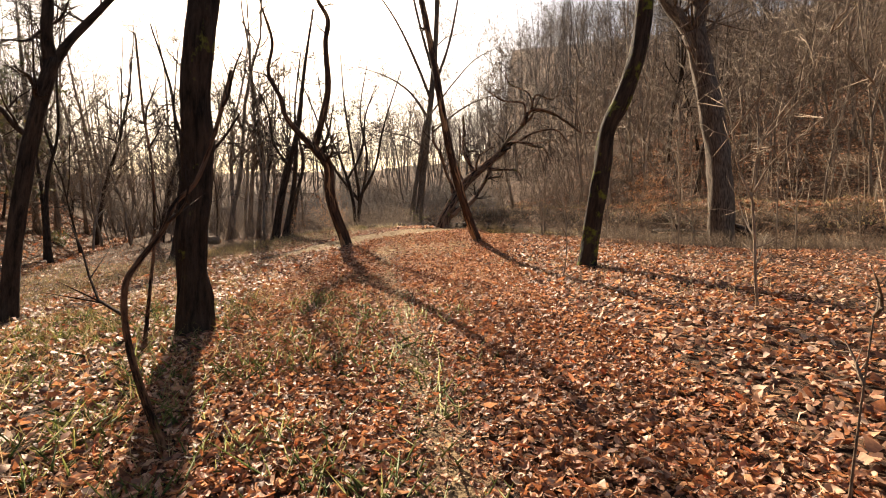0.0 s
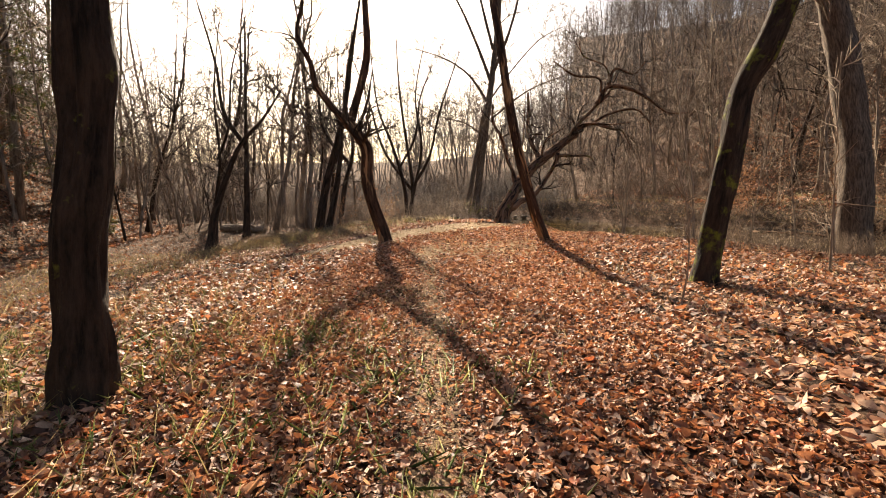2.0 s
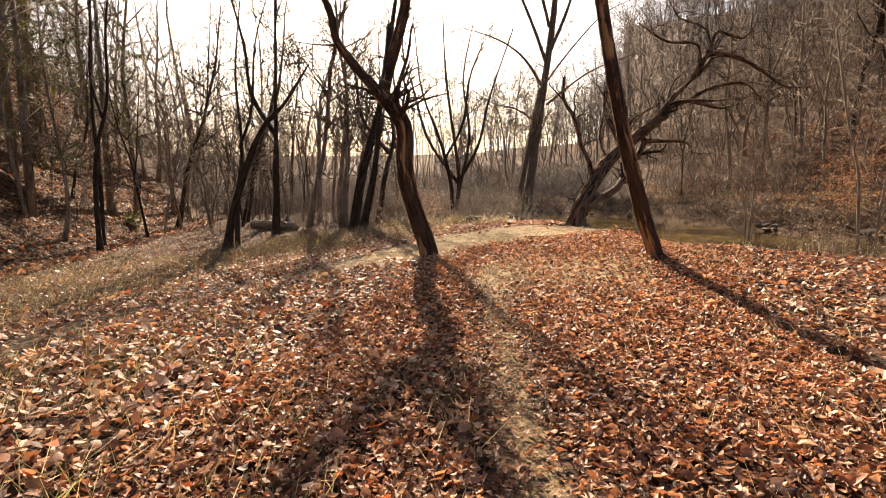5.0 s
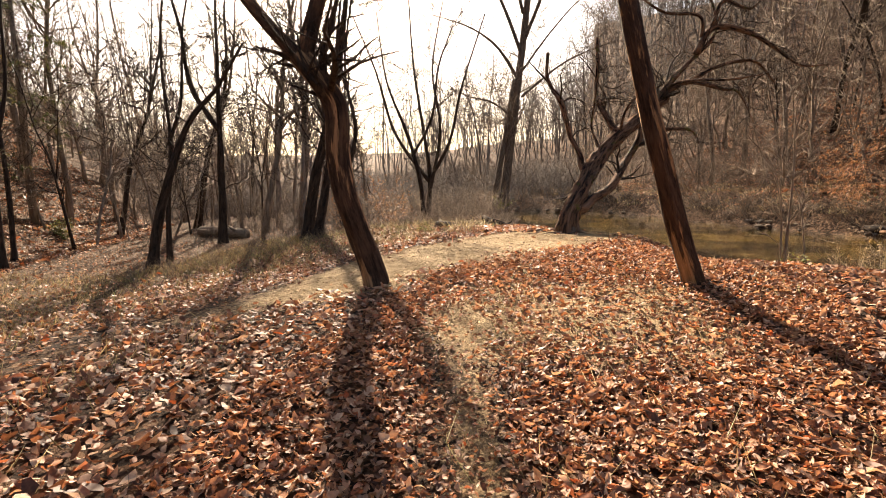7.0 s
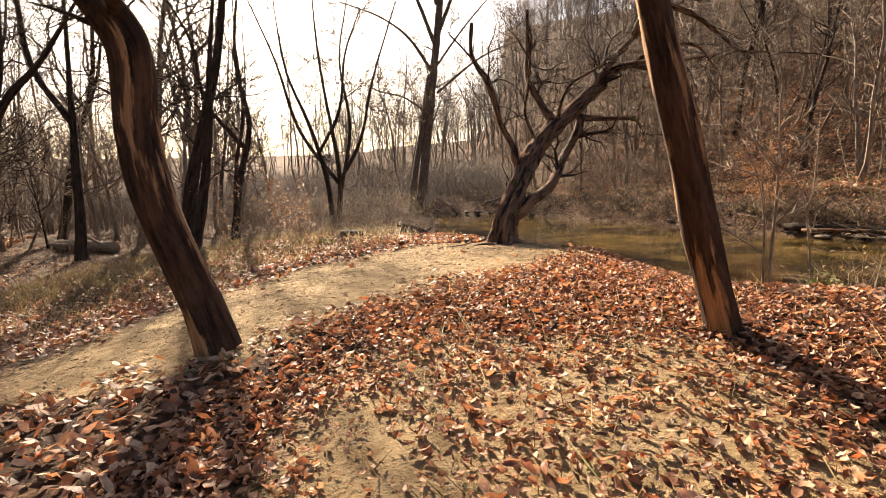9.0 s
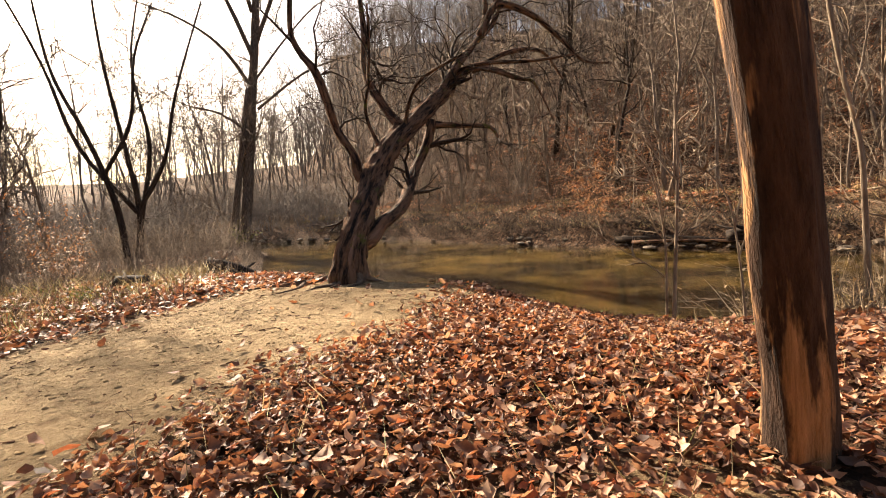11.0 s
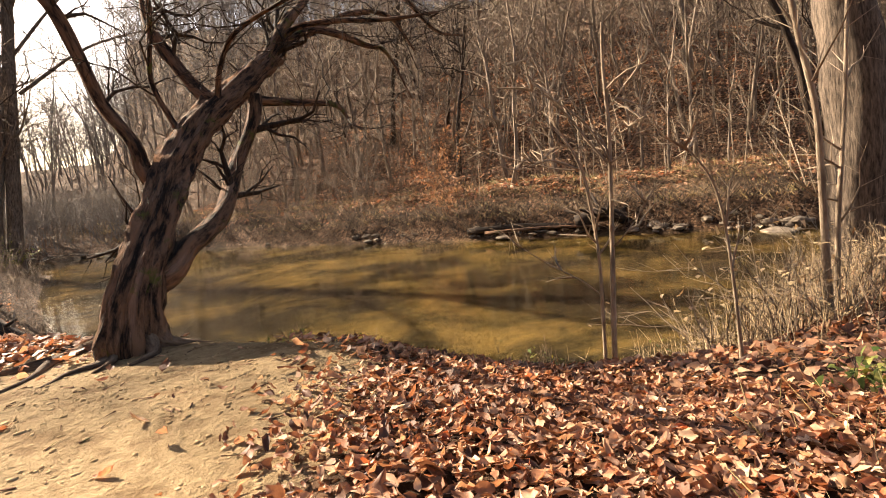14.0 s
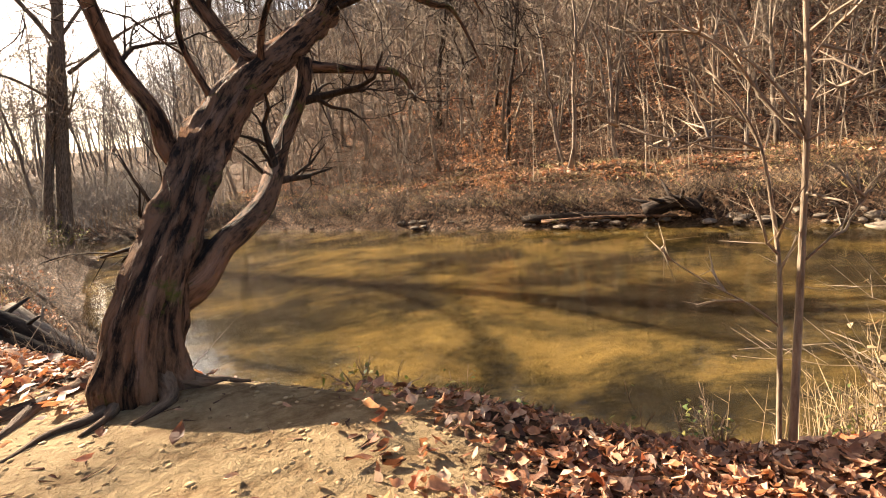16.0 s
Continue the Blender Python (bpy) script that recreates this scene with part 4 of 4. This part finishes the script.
def sown(count, box, sort):
    c = rs.uniform((box[0], box[1]), (box[2], box[3]), (count, 2))
    ok = rs.uniform(0, 1, count) < leaf_chance(c[:, 0], c[:, 1])
    walked = (c[:, 1] < 21.5) & (np.abs(c[:, 0] - np.interp(c[:, 1], (0, 4, 9, 14, 16.5, 21), (0, -0.2, -0.9, -0.6, 0.2, 1.2))) < np.interp(c[:, 1], (0, 16, 21), (2.3, 2.4, 2.0)))
    return c[ok & (walked == sort)]


near_c = sown(330000, (-4.0, 1.4, 4.5, 22.5), True)[:78000]
far_c = np.concatenate([sown(130000, (-9, 0.5, 9.5, 23.5), False), sown(50000, (-26, 1, 17, 40), False), sown(30000, (-10, 21.5, 0.5, 33), False), sown(34000, (-27, 8, -8, 31), False)])


def leaf_sizes(c, lo, hi):
    trod_on = np.exp(-((c[:, 0] - (0.4 - 0.14 * c[:, 1])) / 0.3) ** 2) * (c[:, 1] < 15)
    return rs.uniform(lo, hi, len(c)) * np.where(rs.uniform(0, 1, len(c)) > 0.94, 1.45, 1.0) * (1 - 0.4 * trod_on)


def slope_leaves(count, box, ok):
    c = rs.uniform((box[0], box[1]), (box[2], box[3]), (count, 2))
    return c[ok(c[:, 0], c[:, 1])]


def beyond_creek(x, y):
    d, s = creek(x, y)
    return (s > 0) & (d > 1.6) & (d < 34) & (rs.uniform(0, 1, len(x)) < 0.35 + 0.65 * smooth(-0.3, 0.35, waves(x * 0.35, y * 0.5)))


def wooded_slope(x, y):
    return -x - 8 - 0.4 * y > 0


over_c = np.concatenate([slope_leaves(80000, (8, 8, 48, 66), beyond_creek), slope_leaves(36000, (-42, 8, -11, 46), wooded_slope)])
litter = new("leaf_litter", leaf_sheet("leaf_litter", near_c, leaf_sizes(near_c, 0.034, 0.08), 8, 0.05, FINE))
tagged(litter, "deep litter of dry curled brown fallen leaves", "fallen leaves", kind="stuff")
litter_far = new("leaf_litter", leaf_sheet("leaf_litter", far_c, leaf_sizes(far_c, 0.05, 0.11), 9, 0.045, COARSE))
tagged(litter_far, "dry brown fallen leaves spread off the trail", "fallen leaves", kind="stuff")


litter_over = new("leaf_litter", leaf_sheet("leaf_litter", over_c, leaf_sizes(over_c, 0.12, 0.23), 10, 0.05, COARSE))
tagged(litter_over, "dry brown fallen leaves covering the wooded slopes", "fallen leaves", kind="stuff")


# ---- brush, dry grass and reeds ----
def brush(name, label, category, places, tall, mat, seed, stems=7, lean=0.5, r=0.007, wide=0.25, side=2):
    rg = random.Random(seed)
    s = Shape()
    for x, y in places:
        z = h(x, y)
        for _ in range(stems):
            p = Vector((x + rg.gauss(0, wide), y + rg.gauss(0, wide), z - 0.05))
            hgt = tall * rg.uniform(0.35, 1.2)
            q = p + Vector((rg.gauss(0, lean) * hgt, rg.gauss(0, lean) * hgt, hgt))
            s.spike(p, q, r * rg.uniform(0.6, 1.4))
            for _ in range(side):
                a = p.lerp(q, rg.uniform(0.3, 0.8))
                s.spike(a, a + Vector((rg.gauss(0, 0.4), rg.gauss(0, 0.4), rg.uniform(0.1, 0.6))) * hgt * 0.5, r * 0.5)
    ob = new(name, s.data(name, mat))
    return tagged(ob, label, category, kind="stuff")


def spread(count, box, ok, seed):
    rg = random.Random(seed)
    out = []
    for _ in range(count * 60):
        x, y = rg.uniform(box[0], box[2]), rg.uniform(box[1], box[3])
        if len(out) < count and ok(x, y):
            out.append((x, y))
    return out


def off_sand(x, y):
    return bool(along(SAND, np.float64(x), np.float64(y))[0] > 0.45 and creek(x, y)[0] > 0.4)


brush("brush", "tangled bare brush along the far bank", "brush", spread(420, (2, 5, 50, 66), side_band(1, 1.2, 14), 1), 0.6, BRUSH, 2, stems=6, lean=0.8, r=0.009)
brush("grass", "tufts of dry tan grass on the far bank", "grass", spread(900, (2, 5, 46, 66), side_band(1, 0.9, 9), 51), 0.34, GRASS, 52, stems=11, lean=0.8, r=0.014, side=0)
# near-black twigs here paint in the shade under the overhanging far bank
brush("brush", "bare brush overhanging the far waterline, darkened for the bank's shade", "brush", spread(700, (4, 12, 30, 62), side_band(1, 0.4, 2.6), 21), 0.9, TWIG_DARK, 22, stems=6, lean=0.8, r=0.012)
brush("reeds", "dry tan reeds and stalks at the water's edge", "reeds", spread(170, (4.2, 15, 14, 21.5), side_band(-1, 0.1, 1.9), 5), 0.7, REED, 6, stems=9, lean=0.16, r=0.005)
brush("brush", "dry weeds and brush on the mound by the trail", "brush", spread(260, (-13, 20.5, -2.0, 32), off_sand, 7), 0.5, BRUSH, 8, stems=8, lean=0.5, r=0.006)
brush("grass", "dry yellow grass tufts on the mound", "grass", spread(620, (-12, 21, -2.0, 32), off_sand, 53), 0.3, GRASS, 54, stems=12, lean=0.6, r=0.009, side=0)
brush("brush", "dry brown brush on the bank behind the leaf litter", "brush", spread(650, (4.5, 9, 20, 20.5), side_band(-1, 0.3, 5), 9), 0.7, BRUSH, 10, stems=6, lean=0.4)
brush("weeds", "green and yellow weeds on the leafy mound", "weeds", spread(110, (-9, 22, -1.6, 31), off_sand, 35), 0.22, GREEN, 36, stems=10, lean=0.6, r=0.009, wide=0.18, side=2)
brush("grass", "dry tan grass on the low ground beside the trail", "grass", spread(1500, (-18, 4, -4.0, 24), off_sand, 11), 0.24, GRASS, 12, stems=11, lean=0.5, r=0.007, side=0)
brush("weeds", "small green and yellow weeds among the leaves", "weeds", spread(330, (-6.5, 1.8, 0.2, 8.5), off_sand, 13), 0.2, GREEN, 14, stems=11, lean=0.75, r=0.013, wide=0.13, side=2)
brush("grass", "dry yellowish grass tufts among the fallen leaves", "grass", spread(700, (-8.5, 1.8, -1.2, 11), off_sand, 23), 0.22, GRASS, 24, stems=9, lean=0.7, r=0.006, wide=0.12, side=0)
brush("grass", "dry orange grass tufts below the trees", "grass", spread(220, (-1.5, 7, 6.5, 17.5), off_sand, 25), 0.24, GRASS, 26, stems=9, lean=0.6, r=0.004, wide=0.15, side=0)
brush("brush", "dry weeds and brush on the bank upstream", "brush", spread(200, (-9, 24, 0.5, 50), side_band(-1, 0.1, 6), 27), 0.5, BRUSH, 28, stems=8, lean=0.5, r=0.007)
brush("brush", "grey bare brush on the bank upstream", "brush", spread(200, (-9, 25, 0.5, 52), side_band(-1, 0.1, 5), 29), 0.8, TWIG, 30, stems=6, lean=0.5, r=0.009)
# the thicket up the valley takes the haze-greyed bark too
brush("brush", "twiggy thicket along the valley upstream, bark greyed for distance haze", "brush", spread(1100, (-48, 50, 6, 84), lambda x, y: bool(creek(x, y)[0] > 0.5), 31), 3.2, BARK_HAZE, 32, stems=7, lean=0.33, r=0.022, wide=0.8, side=4)
brush("brush", "grey bare thicket on the mound behind the logs", "brush", spread(260, (-16, 33, -2.2, 50), lambda x, y: bool(creek(x, y)[0] > 0.5), 33), 1.9, TWIG, 34, stems=6, lean=0.4, r=0.012, wide=0.5, side=4)
brush("brush", "pale sunlit young stems on the slope across the creek", "brush", spread(70, (13, 17, 50, 37), side_band(1, 2.5, 24), 37), 4.5, BARK_PALE, 38, stems=3, lean=0.16, r=0.022, wide=0.6, side=5)
brush("brush", "tangled dead branches hanging over the far waterline", "brush", spread(260, (8, 22, 19, 48), side_band(1, 0.3, 1.8), 39), 0.7, BRUSH, 40, stems=6, lean=1.2, r=0.012, wide=0.4, side=3)
brush("stalks", "thin dead stalks standing in the leaf litter", "stalks", spread(70, (-6, 3, 8, 18), off_sand, 15), 0.4, BRUSH, 16, stems=2, lean=0.2, r=0.004, side=1)
brush("weeds", "small green weeds along the creek's edge", "weeds", spread(26, (0.5, 17, 6, 23), side_band(-1, 0.3, 1.0), 17), 0.2, GREEN, 18, stems=7, lean=0.4, r=0.005, wide=0.1, side=2)


# ---- logs, roots, stones ----
def fallen_log(label, pts, r0, r1, bark, seed, stubs=3):
    rg = random.Random(seed)
    base = Vector(pts[0])
    root = tagged(new("fallen_log"), label, "log")
    root.location = base
    line = [p - base for p in curve_points(pts, 4)]
    s = Shape()
    s.tube(line, [r0 + (r1 - r0) * k / (len(line) - 1) for k in range(len(line))], 12, 0.2)
    part("log", s, bark, root)
    for _ in range(stubs):
        k = rg.randrange(2, len(line) - 1)
        q = Shape()
        d = Vector((rg.gauss(0, 1), rg.gauss(0, 1), rg.uniform(0.3, 1))).normalized()
        q.tube([line[k], line[k] + d * r0 * 1.5, line[k] + d * r0 * 3.5], [r0 * 0.35, r0 * 0.25, r0 * 0.1], 6, 0.1)
        part("branch_stub", q, bark, root)
    return root


def on(x, y, up):
    return (x, y, h(x, y) + up)


fallen_log("pale barkless log by the water", [on(-1.7, 29.0, 0.3), on(-1.15, 28.2, 0.28), on(-0.5, 27.3, 0.2)], 0.1, 0.08, BARK_PALE, 1)
fallen_log("dark wet log on the muddy bank", [on(-2.2, 28.4, 0.15), on(-1.4, 27.6, 0.15), on(-0.7, 26.6, 0.1)], 0.17, 0.13, BARK_LOG, 2, stubs=1)
fallen_log("dark wet log on the muddy bank", [on(-1.9, 27.0, 0.12), on(-1.2, 26.6, 0.15), on(-0.6, 25.9, 0.1)], 0.13, 0.09, BARK_LOG, 3, stubs=1)
fallen_log("dark wet log heaped on other logs", [on(-2.3, 27.6, 0.3), on(-1.5, 27.2, 0.36), on(-0.75, 26.4, 0.28)], 0.11, 0.08, BARK_LOG, 11, stubs=3)
fallen_log("dark rotting stump end by the sandy trail", [on(-3.4, 24.6, 0.05), on(-3.2, 24.5, 0.06), on(-2.95, 24.4, 0.05)], 0.13, 0.11, BARK_LOG, 4, stubs=1)
fallen_log("fallen log in the dry grass", [on(-17.6, 35.5, 0.22), on(-16.2, 34.6, 0.25), on(-14.2, 33.8, 0.2)], 0.26, 0.2, BARK_PALE, 5)
fallen_log("large fallen trunk on the wooded slope", [on(-27.0, 24.0, 1.0), on(-25.2, 25.2, 0.5), on(-23.2, 26.8, 0.2)], 0.35, 0.28, BARK_SYC, 6)
fallen_log("long pale driftwood limb on the far bank", [on(13.3, 33.2, 0.5), on(14.6, 31.2, 0.55), on(15.6, 29.2, 0.5)], 0.07, 0.04, BARK_SYC, 7)
fallen_log("dark fallen limb below the far bank", [on(13.4, 34.4, 0.2), on(14.6, 32.4, 0.25), on(15.6, 30.4, 0.15)], 0.14, 0.1, BARK_LOG, 8)
fallen_log("dark upturned root mass on the far bank", [on(15.4, 30.3, 0.4), on(15.9, 29.5, 0.6), on(16.3, 28.8, 0.35)], 0.28, 0.2, BARK_LOG, 9, stubs=9)

ROOTS = [[(-0.02, 21.66), (-0.22, 22.1), (-0.42, 22.0), (-0.57, 21.82), (-0.68, 21.5), (-0.85, 21.25), (-1.15, 21.15)], [(0.0, 21.6), (-0.18, 21.5), (-0.31, 21.35), (-0.46, 21.29), (-0.62, 21.1)], [(0.05, 21.6), (0.1, 21.35), (0.0, 21.2), (-0.1, 21.12)], [(-0.18, 21.5), (-0.2, 21.3), (-0.32, 21.15)], [(-0.57, 21.85), (-0.75, 21.8), (-1.0, 21.9), (-1.3, 21.8)], [(0.02, 21.66), (0.25, 21.5), (0.4, 21.55), (0.55, 21.5)]]
for k, line in enumerate(ROOTS):
    rise = 0.14 if k in (0, 1, 2, 5) else 0.01
    pts = curve_points([Vector((x, y, h(x, y) + (rise if i == 0 else 0.012 - 0.006 * i) + (0.012 if i % 2 else 0))) for i, (x, y) in enumerate(line)], 6)
    base = pts[0].copy()
    s = Shape()
    s.tube([p - base for p in pts], [(0.012 + (0.05 if rise > 0.1 else 0.03) * (1 - i / (len(pts) - 1)) ** 1.3) * (1 + 0.25 * noise.noise(p * 9)) for i, p in enumerate(pts)], 10, 0.5)
    m = s.data("tree_root", ROOT_BARK)
    ob = tagged(new("tree_root", m), "gnarled surface root in the sand below the old tree", "root", "roots of the old tree")
    ob.location = base


def stone(x, y, size, seed, up=0.0, label="pale rounded stone on the shore", cat="stone"):
    bm = bmesh.new()
    bmesh.ops.create_icosphere(bm, subdivisions=2, radius=1)
    rg = random.Random(seed)
    o = Vector((rg.uniform(0, 50), rg.uniform(0, 50), 0))
    sx, sy, sz = size * rg.uniform(0.8, 1.5), size * rg.uniform(0.6, 1.1), size * rg.uniform(0.35, 0.7)
    for v in bm.verts:
        k = 1 + 0.35 * noise.noise(v.co * 1.1 + o) + 0.15 * noise.noise(v.co * 3 + o)
        v.co = Vector((v.co.x * sx, v.co.y * sy, v.co.z * sz)) * k
    m = bpy.data.meshes.new("stone")
    bm.to_mesh(m)
    bm.free()
    m.materials.append(STONE)
    ob = tagged(new("stone", m), label, cat, "stones on the far shore")
    ob.matrix_world = pose(x, y, h(x, y) + sz * 0.3 + up, 0, 0, rg.uniform(0, 360))
    return ob


rg = random.Random(77)
for k in range(110):
    t = rg.random() ** 1.9
    a = FAR_SHORE[3:8]
    i = min(3, int(t * 4))
    f = t * 4 - i
    p = a[i] * (1 - f) + a[i + 1] * f
    stone(p[0] + rg.uniform(-0.1, 0.6), p[1] + rg.uniform(-0.2, 0.3), rg.choice((0.06, 0.09, 0.13, 0.2)), k)
stone(17.4, 24.2, 0.55, 301, -0.02, "large pale boulder at the water's edge", "boulder")
for k in range(30):
    x = rg.uniform(-6, 9)
    f = np.interp(-x, -FAR_SHORE[3:12, 0][::1], FAR_SHORE[3:12, 1])
    stone(x, float(f) + rg.uniform(0, 0.6), rg.choice((0.1, 0.16, 0.24)), 400 + k)


# ---- evergreens and shrubs that keep their leaves ----
def evergreen(label, x, y, height, seed):
    rg = random.Random(seed)
    root = tagged(new("evergreen_tree"), label, "evergreen tree", "evergreens on the slope")
    root.location = (x, y, h(x, y))
    s, c, b = Shape(), Shape(), Shape()
    s.tube([Vector((0, 0, -0.4)), Vector((0.05, 0, height * 0.5)), Vector((0, 0.05, height))], [0.2, 0.13, 0.02], 8, 0.1)
    part("trunk", s, BARK_FAR, root)
    for k in range(56):
        z = height * (0.22 + 0.76 * (k / 56))
        a = rg.uniform(0, 6.283)
        ln = (height - z) * 0.36 * rg.uniform(0.6, 1.2) + 0.3
        p = Vector((0, 0, z))
        q = p + Vector((math.cos(a) * ln, math.sin(a) * ln, -ln * rg.uniform(0.05, 0.4)))
        b.spike(p, q, 0.03)
        for _ in range(int(8 + ln * 9)):
            t = rg.uniform(0.2, 1)
            o = p.lerp(q, t) + Vector((rg.gauss(0, 0.12), rg.gauss(0, 0.12), rg.gauss(0, 0.06)))
            c.blade(o, o + Vector((rg.gauss(0, 0.3), rg.gauss(0, 0.3), rg.uniform(-0.25, 0.05))), 0.035, Vector((0, 0, 0.03)))
    part("branch_clump", b, BARK_FAR, root)["kind"] = "stuff"
    part("foliage", c, GREEN_DARK, root)["kind"] = "stuff"
    return root


GREEN_DARK = leaf_material("evergreen_needles", [(0.0, (0.035, 0.055, 0.018)), (0.6, (0.09, 0.12, 0.035)), (1.0, (0.2, 0.17, 0.06))])
for k, (x, y, t) in enumerate([(-25.5, 28, 15), (-28, 31.5, 17), (-25.0, 33, 16), (-30, 28.5, 13), (-32, 35, 18), (-22.5, 26.0, 12)]):
    evergreen("tall green evergreen tree on the wooded slope", x, y, t, 500 + k)


def leafy_shrub(name, label, category, x, y, tall, wide, mat, count, seed, size=0.05, stem=BRUSH):
    rg = random.Random(seed)
    root = tagged(new(name), label, category)
    root.location = (x, y, h(x, y))
    s, c = Shape(), Shape()
    ends = []
    for _ in range(6):
        grow(s, Vector((rg.gauss(0, 0.08), rg.gauss(0, 0.08), -0.05)), Vector((rg.gauss(0, 0.4) * wide, rg.gauss(0, 0.4) * wide, 1)), tall * rg.uniform(0.6, 1), 0.012, 2, rg, 0.0, 0.18, 2, 0.003)
    for _ in range(count):
        p = s.v[rg.randrange(len(s.v))] + Vector((rg.gauss(0, 0.04), rg.gauss(0, 0.04), rg.gauss(0, 0.04)))
        c.blade(p, p + Vector((rg.gauss(0, 1), rg.gauss(0, 1), rg.gauss(-0.2, 0.6))).normalized() * size * rg.uniform(0.6, 1.4), size * 0.3, Vector((0, 0, size * 0.1)))
    part("stem_clump", s, stem, root)["kind"] = "stuff"
    part("foliage", c, mat, root)["kind"] = "stuff"
    return root


for k, (x, y) in enumerate([(-8.2, 30.5), (-7.0, 33), (-6.0, 31.5)]):
    leafy_shrub("russet_tree", "young tree holding dry russet leaves", "young tree", x, y, 3.2, 0.5, RUSSET, 700, 600 + k, 0.07)
leafy_shrub("russet_tree", "young tree holding dry russet leaves", "young tree", 15.2, 38.5, 4.5, 0.5, RUSSET, 1200, 611, 0.09)
leafy_shrub("russet_tree", "young tree holding dry russet leaves", "young tree", 14.0, 36.5, 3.6, 0.5, RUSSET, 900, 612, 0.09)
leafy_shrub("green_shrub", "low yellow-green shrub at the slope's foot", "shrub", -24.0, 33.5, 1.0, 1.6, GREEN, 900, 613, 0.1)
leafy_shrub("green_shrub", "low green shrub at the trail's edge", "shrub", -3.6, 23.2, 0.35, 2.0, GREEN, 260, 614, 0.05)
for k, (x, y, t) in enumerate([(4.55, 19.35, 1.3), (5.2, 19.0, 1.5), (5.0, 19.7, 1.2), (5.9, 18.6, 1.4), (4.9, 18.5, 0.8), (6.4, 19.2, 1.6)]):
    leafy_shrub("dead_shrub", "tangled pale dead shrub with a few curled leaves", "shrub", x, y, t, 1.3, REED, 60, 630 + k, 0.07, BARK_PALE)
for k, (x, y) in enumerate([(1.75, 20.75), (2.6, 20.35), (2.9, 19.9), (4.2, 19.6), (1.2, 21.2)]):
    leafy_shrub("green_weed", "thin green leafy weed at the creek's edge", "weed", x, y, 0.45, 0.4, GREEN, 70, 650 + k, 0.045)
leafy_shrub("green_shrub", "low dark green grassy clump in the leaf litter", "shrub", 2.95, 17.6, 0.3, 1.6, GREEN, 200, 660, 0.06)
leafy_shrub("ivy", "green ivy round the foot of the tall tree", "ivy", -2.6, 49.4, 1.6, 0.6, GREEN, 900, 615, 0.12)

# ---- single leaves on top of the litter, and twigs on the sand ----
rl = np.random.RandomState(21)
leaf_meshes = []
CURLED = leaf_grid([(-0.62, 0.012), (-0.48, 0.05), (-0.3, 0.3), (-0.1, 0.22), (0.08, 0.4), (0.26, 0.2), (0.42, 0.16), (0.6, 0.02)], 4)
for k in range(16):
    v = leaf_arrays(1, rl, np.array([0.08]), CURLED[0])[0]
    v[:, 2] -= np.percentile(v[:, 2], 15)
    lm = triangle_mesh("leaf", v, CURLED[1], LEAF_ONE)
    lm.polygons.foreach_set("use_smooth", np.ones(len(CURLED[1]), bool))
    leaf_meshes.append(lm)
made = 0
while made < 280:
    x, y = rl.uniform(-1.6, 2.4), rl.uniform(16.6, 21.0)
    if rl.uniform() < float(leaf_chance(x, y)) + 0.004 and float(creek(x, y)[0]) > 0.6:
        ob = new("leaf", leaf_meshes[made % 16])
        ob.parent = litter
        ob.matrix_world = pose(x, y, h(x, y) + 0.006 + 0.042 * float(leaf_chance(x, y)), rl.normal(0, 12), rl.normal(0, 12), rl.uniform(0, 360)) @ Matrix.Scale(rl.uniform(0.6, 1.25), 4)
        made += 1
rg = random.Random(91)
debris = Shape()
for _ in range(800):
    x, y = rg.uniform(-5.5, 1.4), rg.uniform(15.5, 22.2)
    if along(SAND, np.float64(x), np.float64(y))[0] > 0.5:
        continue
    a, ln = rg.uniform(0, 6.283), rg.uniform(0.02, 0.12)
    p = Vector((x, y, h(x, y) + 0.004))
    q = Vector((x + math.cos(a) * ln, y + math.sin(a) * ln, 0))
    q.z = h(q.x, q.y) + 0.008
    debris.spike(p, q, rg.uniform(0.003, 0.008))
tagged(new("twig_debris", debris.data("twig_debris", BARK_SYC)), "small broken twigs and crumbs lying on the sand", "debris", kind="stuff")

# ---- clods on the sand ----
bm = bmesh.new()
bmesh.ops.create_icosphere(bm, subdivisions=1, radius=1)
ball_v = np.array([tuple(v.co) for v in bm.verts])
ball_f = np.array([[v.index for v in f.verts] for f in bm.faces])
bm.free()
rc = np.random.RandomState(44)
cc = rc.uniform((-5.5, 15.2), (1.6, 22.4), (9000, 2))
cc = cc[(along(SAND, cc[:, 0], cc[:, 1])[0] < 0.3)][:2600]
cs = rc.uniform(0.005, 0.014, len(cc)) * np.where(rc.uniform(0, 1, len(cc)) > 0.93, 1.5, 1.0)
cv = ball_v[None] * (cs[:, None, None] * np.stack([rc.uniform(0.8, 1.8, len(cc)), rc.uniform(0.8, 1.8, len(cc)), rc.uniform(0.4, 0.8, len(cc))], -1)[:, None]) * rc.uniform(0.75, 1.25, (len(cc), len(ball_v), 1))
cv = cv + np.stack([cc[:, 0], cc[:, 1], land(cc[:, 0], cc[:, 1])], -1)[:, None]
cf = (np.arange(len(cc))[:, None, None] * len(ball_v) + ball_f[None]).reshape(-1, 3)
tagged(new("clods", triangle_mesh("clods", cv.reshape(-1, 3), cf, CLOD)), "small dry clods and crumbs of sand on the trail", "clods", kind="stuff")
